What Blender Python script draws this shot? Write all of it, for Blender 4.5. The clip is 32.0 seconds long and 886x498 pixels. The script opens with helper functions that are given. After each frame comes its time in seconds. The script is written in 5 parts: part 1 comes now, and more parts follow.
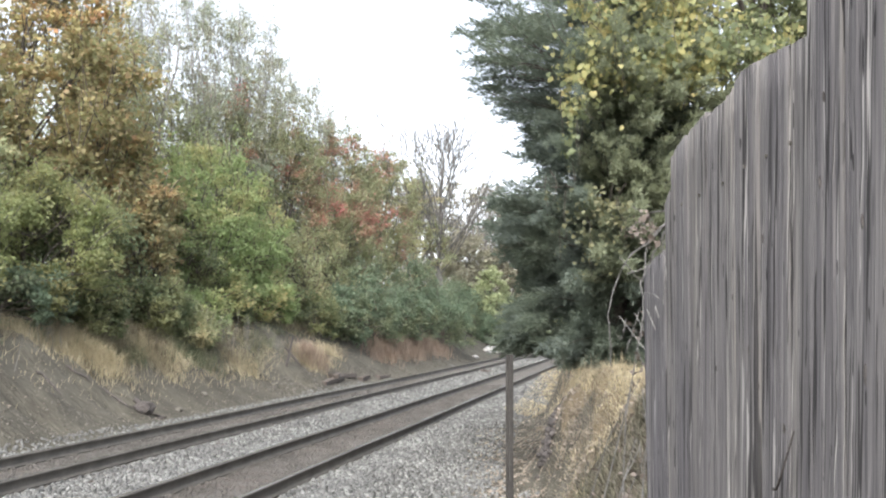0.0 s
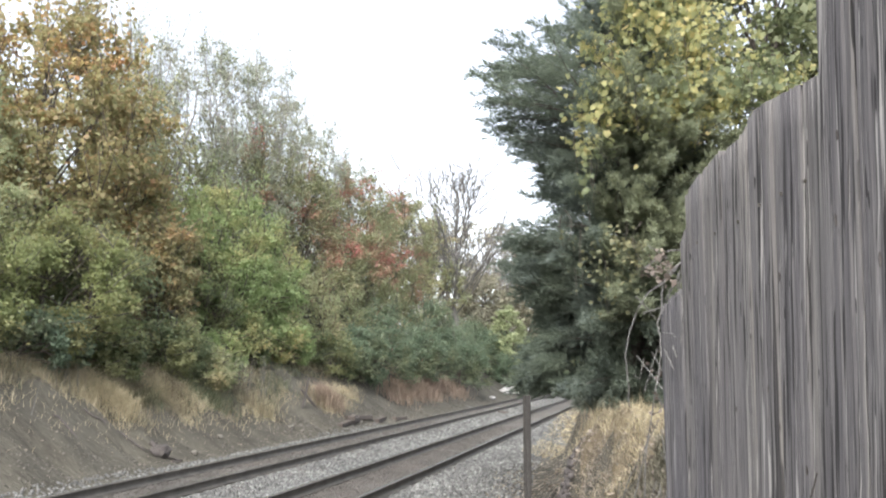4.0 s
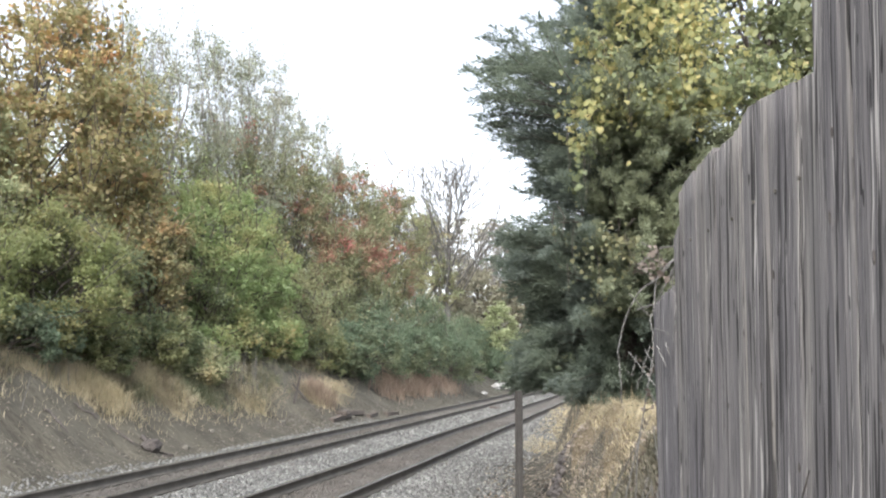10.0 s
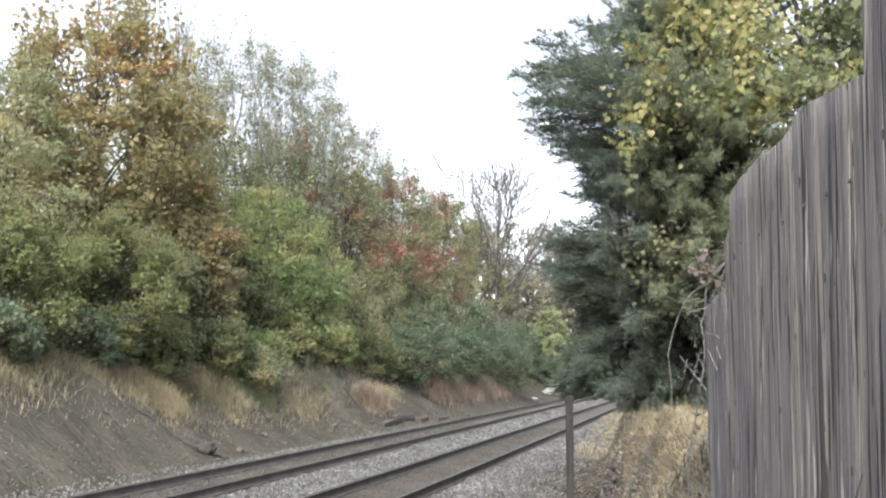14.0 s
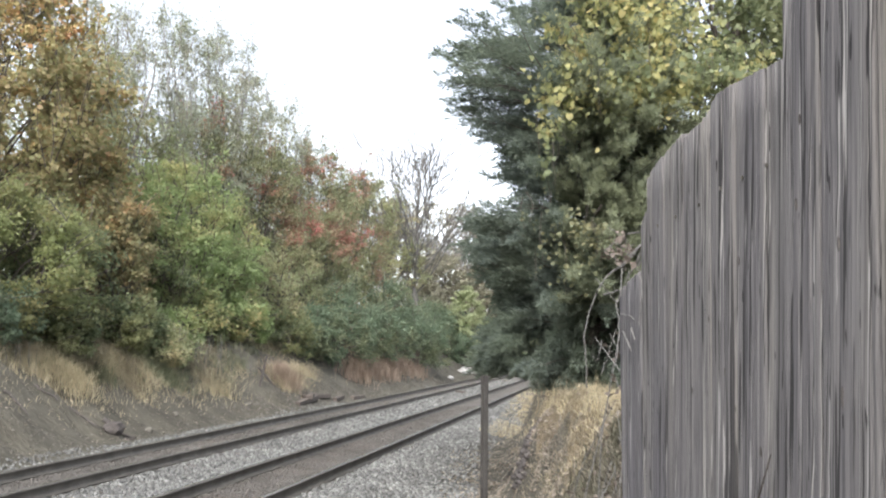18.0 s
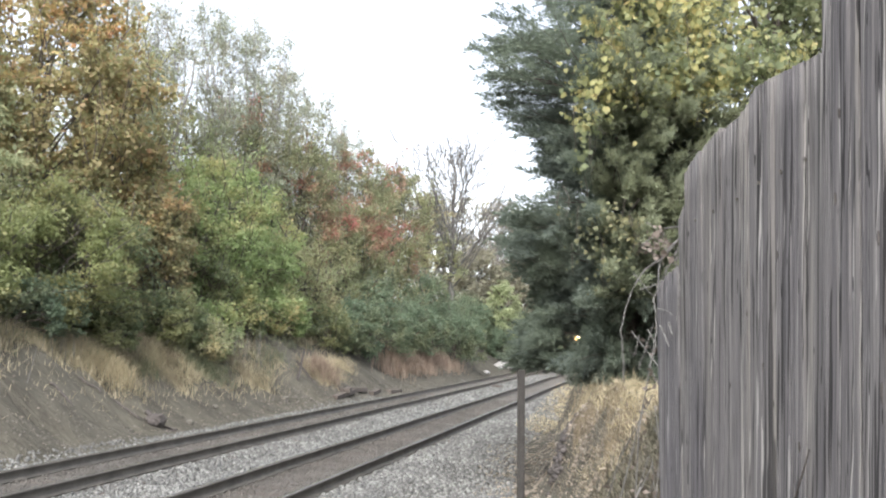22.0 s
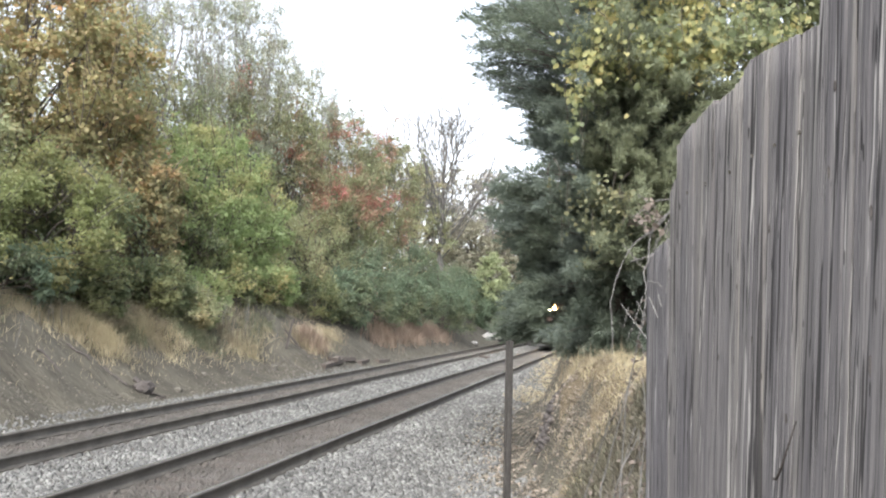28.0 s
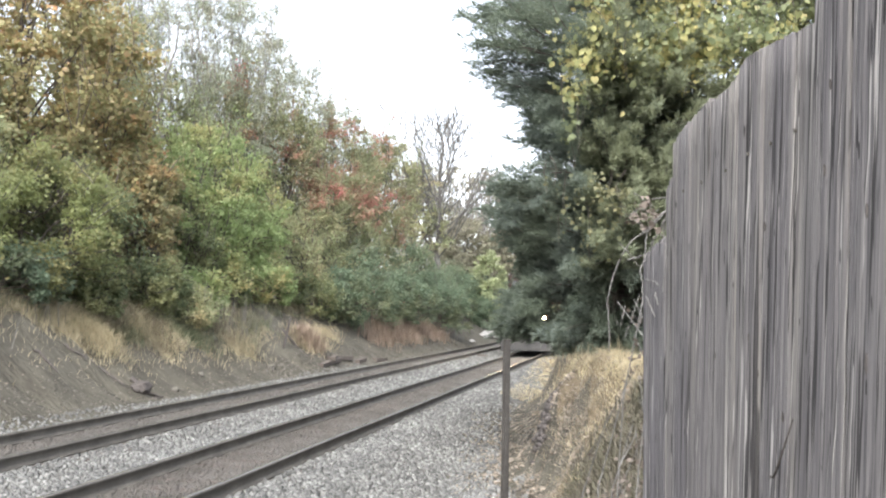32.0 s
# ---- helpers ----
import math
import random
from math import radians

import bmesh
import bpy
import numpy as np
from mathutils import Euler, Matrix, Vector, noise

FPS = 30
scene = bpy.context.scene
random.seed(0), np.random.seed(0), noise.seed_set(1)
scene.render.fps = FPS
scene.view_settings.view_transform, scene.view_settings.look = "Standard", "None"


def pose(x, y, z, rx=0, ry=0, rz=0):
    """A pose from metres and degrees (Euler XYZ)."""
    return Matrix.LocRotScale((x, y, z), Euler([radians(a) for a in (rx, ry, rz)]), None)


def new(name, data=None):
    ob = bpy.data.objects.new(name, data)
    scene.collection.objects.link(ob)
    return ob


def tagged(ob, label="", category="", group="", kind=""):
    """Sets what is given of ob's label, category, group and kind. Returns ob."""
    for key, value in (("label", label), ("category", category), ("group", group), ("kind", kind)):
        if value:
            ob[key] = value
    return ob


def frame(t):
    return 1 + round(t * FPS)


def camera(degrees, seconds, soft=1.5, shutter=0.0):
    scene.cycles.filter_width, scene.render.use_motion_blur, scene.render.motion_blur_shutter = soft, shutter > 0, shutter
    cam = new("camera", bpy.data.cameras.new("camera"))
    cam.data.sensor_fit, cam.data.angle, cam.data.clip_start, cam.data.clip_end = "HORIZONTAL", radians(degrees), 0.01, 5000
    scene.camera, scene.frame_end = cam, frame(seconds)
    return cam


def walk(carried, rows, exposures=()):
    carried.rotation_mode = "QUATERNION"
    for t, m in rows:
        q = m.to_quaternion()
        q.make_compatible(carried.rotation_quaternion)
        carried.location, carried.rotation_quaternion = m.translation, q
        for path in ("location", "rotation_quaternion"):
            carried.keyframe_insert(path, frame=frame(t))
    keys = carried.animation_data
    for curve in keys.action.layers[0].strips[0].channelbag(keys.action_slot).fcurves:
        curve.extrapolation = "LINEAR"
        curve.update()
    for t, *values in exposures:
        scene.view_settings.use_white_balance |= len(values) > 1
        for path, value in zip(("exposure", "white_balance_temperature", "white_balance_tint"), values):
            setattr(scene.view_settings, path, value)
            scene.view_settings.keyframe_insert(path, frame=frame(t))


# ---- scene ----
cam = camera(56.0, 32.0, soft=2.1)
ROWS = [
    (0.0, 0.0000, 0.0000, 2.3000, 0.000, 5.462, 0.000),
    (0.5, -0.0021, 0.0034, 2.3001, -0.324, 6.383, 0.085),
    (1.0, 0.0021, 0.0052, 2.3028, 0.101, 7.324, 0.269),
    (1.5, 0.0035, 0.0024, 2.3022, 0.617, 7.382, 0.296),
    (2.0, 0.0054, 0.0012, 2.3025, 1.109, 7.980, 0.246),
    (2.5, 0.0038, -0.0011, 2.3012, 1.136, 8.069, 0.245),
    (4.5, 0.0012, -0.0022, 2.3015, 1.114, 8.437, 0.358),
    (5.0, 0.0013, -0.0021, 2.3022, 0.992, 9.308, 0.238),
    (5.5, 0.0001, 0.0021, 2.3031, 0.297, 9.371, 0.461),
    (6.0, 0.0011, 0.0151, 2.3046, -1.277, 8.768, 0.632),
    (6.5, 0.0009, 0.0170, 2.3040, -1.092, 8.707, 0.676),
    (7.0, 0.0008, 0.0130, 2.3033, -0.461, 8.630, 0.437),
    (7.5, -0.0006, 0.0147, 2.3039, -0.312, 8.587, 0.271),
    (8.0, -0.0030, 0.0083, 2.3016, 0.162, 7.661, 0.093),
    (8.5, -0.0047, 0.0225, 2.3021, -1.767, 6.377, 0.081),
    (9.0, -0.0025, 0.0265, 2.3037, -1.884, 6.086, 0.200),
    (9.5, -0.0017, 0.0193, 2.3042, -1.103, 6.938, 0.276),
    (10.0, -0.0008, 0.0033, 2.3024, 0.567, 7.912, 0.144),
    (10.5, -0.0000, -0.0125, 2.3008, 2.309, 8.085, -0.032),
    (11.0, -0.0011, -0.0227, 2.2979, 3.242, 8.231, -0.240),
    (11.5, 0.0003, -0.0273, 2.2983, 3.795, 7.747, -0.147),
    (12.0, 0.0024, -0.0249, 2.2984, 3.890, 8.296, -0.059),
    (12.5, 0.0015, -0.0341, 2.2953, 4.538, 9.007, -0.204),
    (13.0, 0.0016, -0.0317, 2.2969, 4.430, 8.535, 0.017),
    (13.5, 0.0001, -0.0245, 2.2972, 3.708, 8.346, -0.000),
    (14.0, 0.0004, -0.0264, 2.2969, 3.980, 8.267, -0.111),
    (14.5, -0.0001, -0.0291, 2.2966, 3.967, 7.758, -0.190),
    (15.0, 0.0001, -0.0127, 2.2986, 1.957, 7.519, 0.178),
    (15.5, -0.0002, -0.0030, 2.2990, 0.561, 6.955, 0.330),
    (17.5, 0.0022, 0.0188, 2.3000, -1.627, 6.767, -0.255),
    (18.0, 0.0008, 0.0180, 2.3000, -1.693, 6.863, -0.297),
    (18.5, 0.0011, 0.0196, 2.3002, -1.953, 6.712, -0.184),
    (19.0, 0.0015, 0.0201, 2.3004, -1.887, 6.344, -0.076),
    (19.5, 0.0011, 0.0192, 2.3005, -2.244, 6.286, -0.136),
    (20.0, 0.0008, 0.0161, 2.3005, -1.722, 6.421, -0.260),
    (20.5, 0.0017, 0.0141, 2.3007, -1.067, 6.974, -0.229),
    (21.0, 0.0002, 0.0048, 2.3001, -0.266, 7.176, -0.308),
    (21.5, -0.0011, 0.0032, 2.2988, 0.258, 7.284, -0.385),
    (22.0, -0.0023, -0.0014, 2.2990, 0.773, 6.468, -0.474),
    (22.5, -0.0016, -0.0001, 2.3000, 1.009, 6.347, -0.379),
    (23.0, -0.0029, -0.0026, 2.3003, 1.203, 5.915, -0.398),
    (23.5, -0.0037, -0.0016, 2.2983, 1.063, 5.309, -0.501),
    (24.0, -0.0027, -0.0039, 2.2995, 1.478, 5.720, -0.530),
    (24.5, -0.0036, -0.0009, 2.2986, 1.310, 5.446, -0.625),
    (26.5, -0.0025, -0.0005, 2.2995, 0.788, 5.989, -0.697),
    (27.0, -0.0024, 0.0019, 2.2981, 0.403, 5.552, -0.666),
    (27.5, -0.0035, 0.0065, 2.2991, -0.281, 5.259, -0.815),
    (28.0, -0.0060, 0.0049, 2.2973, -0.010, 4.474, -1.063),
    (28.5, -0.0055, 0.0034, 2.2966, 0.295, 3.853, -0.979),
    (29.0, -0.0038, 0.0057, 2.2990, 0.124, 4.302, -0.785),
    (29.5, -0.0060, 0.0060, 2.2970, -0.184, 4.431, -1.050),
    (30.0, -0.0061, 0.0054, 2.2960, -0.302, 3.610, -1.106),
    (30.5, -0.0056, 0.0085, 2.2965, -0.781, 3.894, -0.965),
    (31.0, -0.0056, 0.0093, 2.2978, -1.030, 4.035, -0.843),
    (31.5, -0.0059, 0.0085, 2.2979, -0.690, 4.006, -0.809),
    (32.0, -0.0045, 0.0067, 2.2991, -0.193, 4.378, -0.804),
]
def camera_path():
    light = [(0.0, 2.38), (2.0, 2.32), (5.0, 2.27), (6.0, 2.1), (8.0, 2.08), (10.0, 2.31), (12.0, 2.25), (14.0, 2.17), (15.0, 2.15), (19.0, 2.3), (24.0, 2.36), (28.0, 2.42), (32.0, 2.55)]
    light = [(t, stops, 6440, 10) for t, stops in light]
    walk(cam, [(t, pose(x, y, z, 90 + pitch, roll, yaw)) for t, x, y, z, yaw, pitch, roll in ROWS], light)


camera_path()

# ---- daylight: a hazy, bright overcast sky ----
SUN_UP, SUN_TURN = 50.0, -16.0
world = bpy.data.worlds.new("sky")
scene.world = world
world.use_nodes = True
wn, wl = world.node_tree.nodes, world.node_tree.links
wn.clear()
sky = wn.new("ShaderNodeTexSky")
sky.sky_type = "NISHITA"
sky.sun_disc = False
sky.sun_elevation, sky.sun_rotation = radians(SUN_UP), radians(180 - SUN_TURN)
sky.air_density, sky.dust_density, sky.ozone_density = 1.0, 3.0, 1.0
grey = wn.new("ShaderNodeRGBToBW")
blend = wn.new("ShaderNodeMix")
blend.data_type = "RGBA"
blend.inputs[0].default_value = 0.72
back = wn.new("ShaderNodeBackground")
back.inputs[1].default_value = 0.15
wout = wn.new("ShaderNodeOutputWorld")
wl.new(sky.outputs[0], grey.inputs[0])
wl.new(sky.outputs[0], blend.inputs[6])
wl.new(grey.outputs[0], blend.inputs[7])
wl.new(blend.outputs[2], back.inputs[0])
wl.new(back.outputs[0], wout.inputs[0])

sun = new("sun", bpy.data.lights.new("sun", "SUN"))
sun.data.energy, sun.data.angle, sun.data.color = 0.7, radians(24), (1.0, 0.95, 0.87)
sun.matrix_world = pose(0, 0, 40, 90 - SUN_UP, 0, SUN_TURN)

# ---- materials ----
def material(name):
    m = bpy.data.materials.new(name)
    m.use_nodes = True
    nt = m.node_tree
    return m, nt, nt.nodes["Principled BSDF"]


def node(nt, kind, **inputs):
    n = nt.nodes.new(kind)
    for k, v in inputs.items():
        n.inputs[k.replace("_", " ")].default_value = v
    return n


def ramp(nt, stops, fac, kind="LINEAR"):
    r = nt.nodes.new("ShaderNodeValToRGB")
    r.color_ramp.interpolation = kind
    els = r.color_ramp.elements
    while len(els) < len(stops):
        els.new(0.5)
    for e, (p, c) in zip(els, stops):
        e.position, e.color = p, (*c, 1)
    nt.links.new(fac, r.inputs[0])
    return r


def mixc(nt, fac, a, b, mode="MIX"):
    n = nt.nodes.new("ShaderNodeMix")
    n.data_type, n.blend_type = "RGBA", mode
    for sock, v in ((n.inputs[0], fac), (n.inputs[6], a), (n.inputs[7], b)):
        if isinstance(v, (int, float)):
            sock.default_value = v
        elif isinstance(v, tuple):
            sock.default_value = (*v, 1)
        else:
            nt.links.new(v, sock)
    return n.outputs[2]


def noise_of(nt, scale, detail=4.0, rough=0.6, stretch=None, coord="Object", shift=None, warp=0.0):
    tc = nt.nodes.new("ShaderNodeTexCoord")
    src = tc.outputs[coord]
    if stretch or shift:
        mp = nt.nodes.new("ShaderNodeMapping")
        if stretch:
            mp.inputs["Scale"].default_value = stretch
        nt.links.new(src, mp.inputs["Vector"])
        if shift:
            nt.links.new(shift, mp.inputs["Location"])
        src = mp.outputs[0]
    n = node(nt, "ShaderNodeTexNoise", Scale=scale, Detail=detail, Roughness=rough, Distortion=warp)
    nt.links.new(src, n.inputs["Vector"])
    return n.outputs["Fac"]


def bump_of(nt, height, strength, distance, bsdf):
    b = node(nt, "ShaderNodeBump", Strength=strength, Distance=distance)
    nt.links.new(height, b.inputs["Height"])
    nt.links.new(b.outputs[0], bsdf.inputs["Normal"])


def dull(c, keep=0.78, gain=1.62):
    """An autumn leaf's colour, drier than the fresh hue."""
    g = 0.3 * c[0] + 0.6 * c[1] + 0.1 * c[2]
    return tuple(gain * (g + (v - g) * keep) for v in c)


def leaf_material(name, hues, patch, patch_scale=0.5, glow=0.45, patch_span=(0.45, 0.65), even=0.6, gain=1.62, keep=0.78):
    """Leaves: a colour for each leaf from hues, drifting to the colours of patch in broad clumps; light shines through."""
    hues, patch = [[dull(c, keep, gain) for c in s] for s in (hues, patch)]
    for s in (hues, patch):
        mean = [sum(c[k] for c in s) / len(s) for k in range(3)]
        s[:] = [tuple(m + (v - m) * even for v, m in zip(c, mean)) for c in s]
    m, nt, p = material(name)
    geo = nt.nodes.new("ShaderNodeNewGeometry")
    n = len(hues)
    a = ramp(nt, [(i / max(1, n - 1), c) for i, c in enumerate(hues)], geo.outputs["Random Per Island"])
    k = len(patch)
    b = ramp(nt, [(i / max(1, k - 1), c) for i, c in enumerate(patch)], geo.outputs["Random Per Island"])
    f = ramp(nt, [(patch_span[0], (0, 0, 0)), (patch_span[1], (1, 1, 1))], noise_of(nt, patch_scale, 3.0))
    col = mixc(nt, f.outputs[0], a.outputs[0], b.outputs[0])
    nt.links.new(col, p.inputs["Base Color"])
    p.inputs["Roughness"].default_value = 0.55
    p.inputs["Specular IOR Level"].default_value = 0.3
    tr = nt.nodes.new("ShaderNodeBsdfTranslucent")
    nt.links.new(col, tr.inputs[0])
    mx = nt.nodes.new("ShaderNodeMixShader")
    mx.inputs[0].default_value = glow
    nt.links.new(p.outputs[0], mx.inputs[1])
    nt.links.new(tr.outputs[0], mx.inputs[2])
    nt.links.new(mx.outputs[0], nt.nodes["Material Output"].inputs[0])
    return m


def rough_material(name, stops, scale=3.0, fine=40.0, rough=0.9, relief=0.4, depth=0.02, stretch=None, island=0.0, metal=0.0, coord="Object"):
    """Earth, bark, rust, stone: two scales of noise through a ramp, and a bump."""
    m, nt, p = material(name)
    a = noise_of(nt, scale, 5.0, 0.6, stretch, coord)
    b = noise_of(nt, fine, 4.0, 0.65, stretch, coord)
    f = nt.nodes.new("ShaderNodeMath")
    f.operation = "MULTIPLY_ADD"
    nt.links.new(b, f.inputs[0])
    f.inputs[1].default_value = 0.6
    s = nt.nodes.new("ShaderNodeMath")
    s.operation = "MULTIPLY_ADD"
    nt.links.new(a, s.inputs[0])
    s.inputs[1].default_value, s.inputs[2].default_value = 0.7, -0.15
    nt.links.new(s.outputs[0], f.inputs[2])
    fac = f.outputs[0]
    if island:
        geo = nt.nodes.new("ShaderNodeNewGeometry")
        g = nt.nodes.new("ShaderNodeMath")
        g.operation = "MULTIPLY_ADD"
        nt.links.new(geo.outputs["Random Per Island"], g.inputs[0])
        g.inputs[1].default_value = island
        g2 = nt.nodes.new("ShaderNodeMath")
        g2.operation = "SUBTRACT"
        nt.links.new(fac, g2.inputs[0])
        g2.inputs[1].default_value = island / 2
        nt.links.new(g2.outputs[0], g.inputs[2])
        fac = g.outputs[0]
    r = ramp(nt, stops, fac)
    nt.links.new(r.outputs[0], p.inputs["Base Color"])
    p.inputs["Roughness"].default_value = rough
    p.inputs["Metallic"].default_value = metal
    p.inputs["Specular IOR Level"].default_value = 0.25
    bump_of(nt, b, relief, depth, p)
    return m


def weathered_wood():
    """Grey, sun-bleached fence boards: long ridges with their light and shadow in the colour, dark checks and a few
    knots; each board drifts a little in tone.
    """
    m, nt, p = material("weathered grey wood")
    info = nt.nodes.new("ShaderNodeObjectInfo")
    far = nt.nodes.new("ShaderNodeVectorMath")
    far.operation = "SCALE"
    far.inputs[0].default_value = (3.0, 7.0, 11.0)
    nt.links.new(info.outputs["Random"], far.inputs["Scale"])
    tc = nt.nodes.new("ShaderNodeTexCoord")
    sway = node(nt, "ShaderNodeTexNoise", Scale=3.2, Detail=3.0)
    nt.links.new(tc.outputs["Object"], sway.inputs["Vector"])
    wander = nt.nodes.new("ShaderNodeVectorMath")
    wander.operation = "MULTIPLY_ADD"
    nt.links.new(sway.outputs["Color"], wander.inputs[0])
    wander.inputs[1].default_value = (0.02, 0.0, 0.0)
    nt.links.new(tc.outputs["Object"], wander.inputs[2])
    # the grain runs a little askew to the boards' edges
    skew = node(nt, "ShaderNodeMapping")
    skew.inputs["Rotation"].default_value = (0, radians(-1.6), 0)
    nt.links.new(wander.outputs[0], skew.inputs["Vector"])

    def noise_of(nt, scale, detail, rough, stretch, shift, warp=0.0):
        mp = nt.nodes.new("ShaderNodeMapping")
        mp.inputs["Scale"].default_value = stretch
        nt.links.new(skew.outputs[0], mp.inputs["Vector"])
        nt.links.new(shift, mp.inputs["Location"])
        n = node(nt, "ShaderNodeTexNoise", Scale=scale, Detail=detail, Roughness=rough, Distortion=warp)
        nt.links.new(mp.outputs[0], n.inputs["Vector"])
        return n.outputs["Fac"]

    def banded(n, times):
        k = nt.nodes.new("ShaderNodeMath")
        k.operation = "MULTIPLY"
        k.inputs[1].default_value = times
        nt.links.new(n, k.inputs[0])
        f = nt.nodes.new("ShaderNodeMath")
        f.operation = "FRACT"
        nt.links.new(k.outputs[0], f.inputs[0])
        return f.outputs[0]

    broad = noise_of(nt, 1.0, 3.0, 0.5, (11, 11, 0.8), shift=far.outputs[0])
    grain = noise_of(nt, 1.0, 4.0, 0.62, (58, 58, 0.9), shift=far.outputs[0], warp=0.3)
    fine = noise_of(nt, 1.0, 4.0, 0.7, (260, 260, 3.0), shift=far.outputs[0], warp=0.3)
    tone = ramp(nt, [(0.30, (0.063, 0.061, 0.062)), (0.45, (0.094, 0.091, 0.091)), (0.58, (0.112, 0.109, 0.107)), (0.74, (0.158, 0.153, 0.146))], grain)
    wash = ramp(nt, [(0.32, (0.82, 0.805, 0.83)), (0.5, (1.0, 0.985, 0.975)), (0.68, (1.20, 1.155, 1.085))], broad)
    c = mixc(nt, 1.0, tone.outputs[0], wash.outputs[0], "MULTIPLY")
    hair = ramp(nt, [(0.34, (0.55, 0.545, 0.55)), (0.46, (1, 1, 1)), (0.66, (1.22, 1.21, 1.19))], fine)
    c = mixc(nt, 0.85, c, hair.outputs[0], "MULTIPLY")
    # growth rings: pale lines coloured as lit ridges, a dark line beside each as its shadow, wandering and closing up
    # the board
    rings = noise_of(nt, 1.0, 1.5, 0.45, (17, 17, 0.17), shift=far.outputs[0])
    lit_ridge = ramp(nt, [(0.0, (1, 1, 1)), (0.05, (1, 1, 1)), (0.085, (0, 0, 0)), (1.0, (0, 0, 0))], banded(rings, 9.0))
    c = mixc(nt, lit_ridge.outputs[0], c, mixc(nt, 0.75, c, (0.26, 0.252, 0.238)))
    ridge_shade = ramp(nt, [(0.075, (0, 0, 0)), (0.095, (1, 1, 1)), (0.15, (1, 1, 1)), (0.19, (0, 0, 0))], banded(rings, 9.0))
    c = mixc(nt, ridge_shade.outputs[0], c, mixc(nt, 0.9, c, (0.020, 0.019, 0.019)))
    veins = noise_of(nt, 1.0, 1.5, 0.5, (44, 44, 0.28), shift=far.outputs[0])
    vein = ramp(nt, [(0.0, (1, 1, 1)), (0.07, (1, 1, 1)), (0.12, (0, 0, 0)), (1.0, (0, 0, 0))], banded(veins, 7.0))
    c = mixc(nt, vein.outputs[0], c, mixc(nt, 0.55, c, (0.04, 0.039, 0.04)))
    # short dark checks and flecks
    crack = noise_of(nt, 1.0, 2.0, 0.5, (120, 120, 2.4), shift=far.outputs[0], warp=0.2)
    slit = ramp(nt, [(0.365, (1, 1, 1)), (0.385, (0, 0, 0))], crack)
    c = mixc(nt, slit.outputs[0], c, (0.022, 0.021, 0.021))
    dash = noise_of(nt, 1.0, 1.0, 0.5, (80, 80, 13), shift=far.outputs[0])
    slit = ramp(nt, [(0.25, (1, 1, 1)), (0.275, (0, 0, 0))], dash)
    c = mixc(nt, slit.outputs[0], c, (0.016, 0.015, 0.015))
    per = ramp(nt, [(0.0, (0.90, 0.89, 0.925)), (1.0, (1.14, 1.12, 1.09))], info.outputs["Random"])
    c = mixc(nt, 1.0, c, per.outputs[0], "MULTIPLY")
    nt.links.new(c, p.inputs["Base Color"])
    p.inputs["Roughness"].default_value = 0.88
    p.inputs["Specular IOR Level"].default_value = 0.2
    add = nt.nodes.new("ShaderNodeMath")
    add.operation = "MULTIPLY_ADD"
    nt.links.new(fine, add.inputs[0])
    add.inputs[1].default_value = 0.35
    nt.links.new(grain, add.inputs[2])
    bump_of(nt, add.outputs[0], 0.9, 0.006, p)
    return m


WOOD = weathered_wood()
KNOT = rough_material("dark knot wood", [(0.3, (0.03, 0.026, 0.024)), (0.7, (0.09, 0.08, 0.075))], 30, 200)
BALLAST = rough_material("grey ballast bed", [(0.25, (0.058, 0.056, 0.051)), (0.5, (0.100, 0.097, 0.090)), (0.75, (0.153, 0.149, 0.141))], 1.2, 22, relief=0.9, depth=0.05)
STONE = rough_material("crushed grey stone", [(0.05, (0.046, 0.046, 0.044)), (0.42, (0.092, 0.092, 0.088)), (0.68, (0.132, 0.132, 0.126)), (0.97, (0.235, 0.234, 0.224))], 0.8, 25, relief=0.3, island=0.65)
FOULED = rough_material("dirty ballast between the rails", [(0.25, (0.050, 0.045, 0.040)), (0.5, (0.085, 0.078, 0.070)), (0.75, (0.130, 0.120, 0.110))], 1.5, 26, relief=0.9, depth=0.05)
DIRT = rough_material("bare grey brown bank earth", [(0.24, (0.020, 0.0178, 0.0134)), (0.40, (0.0415, 0.0378, 0.0292)), (0.58, (0.069, 0.064, 0.050)), (0.82, (0.126, 0.117, 0.094))], 0.9, 8, relief=1.0, depth=0.08, stretch=(0.45, 1.3, 0.45))
RUBBLE = rough_material("dusty grey brown stones", [(0.1, (0.045, 0.041, 0.034)), (0.5, (0.078, 0.072, 0.060)), (0.9, (0.135, 0.127, 0.110))], 1.0, 20, relief=0.3, island=0.5)
TURF = rough_material("dry grassy earth", [(0.2, (0.061, 0.049, 0.032)), (0.5, (0.112, 0.090, 0.059)), (0.8, (0.174, 0.138, 0.086))], 0.9, 14, relief=0.8, depth=0.06)
RUST = rough_material("rusted rail steel", [(0.2, (0.042, 0.039, 0.034)), (0.5, (0.088, 0.081, 0.071)), (0.8, (0.148, 0.136, 0.118))], 2.5, 60, rough=0.75, relief=0.2, depth=0.004)
RAIL_TOP = rough_material("worn rail head", [(0.2, (0.22, 0.21, 0.20)), (0.6, (0.34, 0.33, 0.32)), (0.9, (0.44, 0.43, 0.42))], 1.5, 50, rough=0.24, relief=0.05, depth=0.002, metal=0.85)
TIE = rough_material("old creosoted timber", [(0.2, (0.039, 0.033, 0.029)), (0.5, (0.083, 0.070, 0.061)), (0.8, (0.154, 0.132, 0.116))], 2, 40, relief=0.6, stretch=(1, 8, 8))
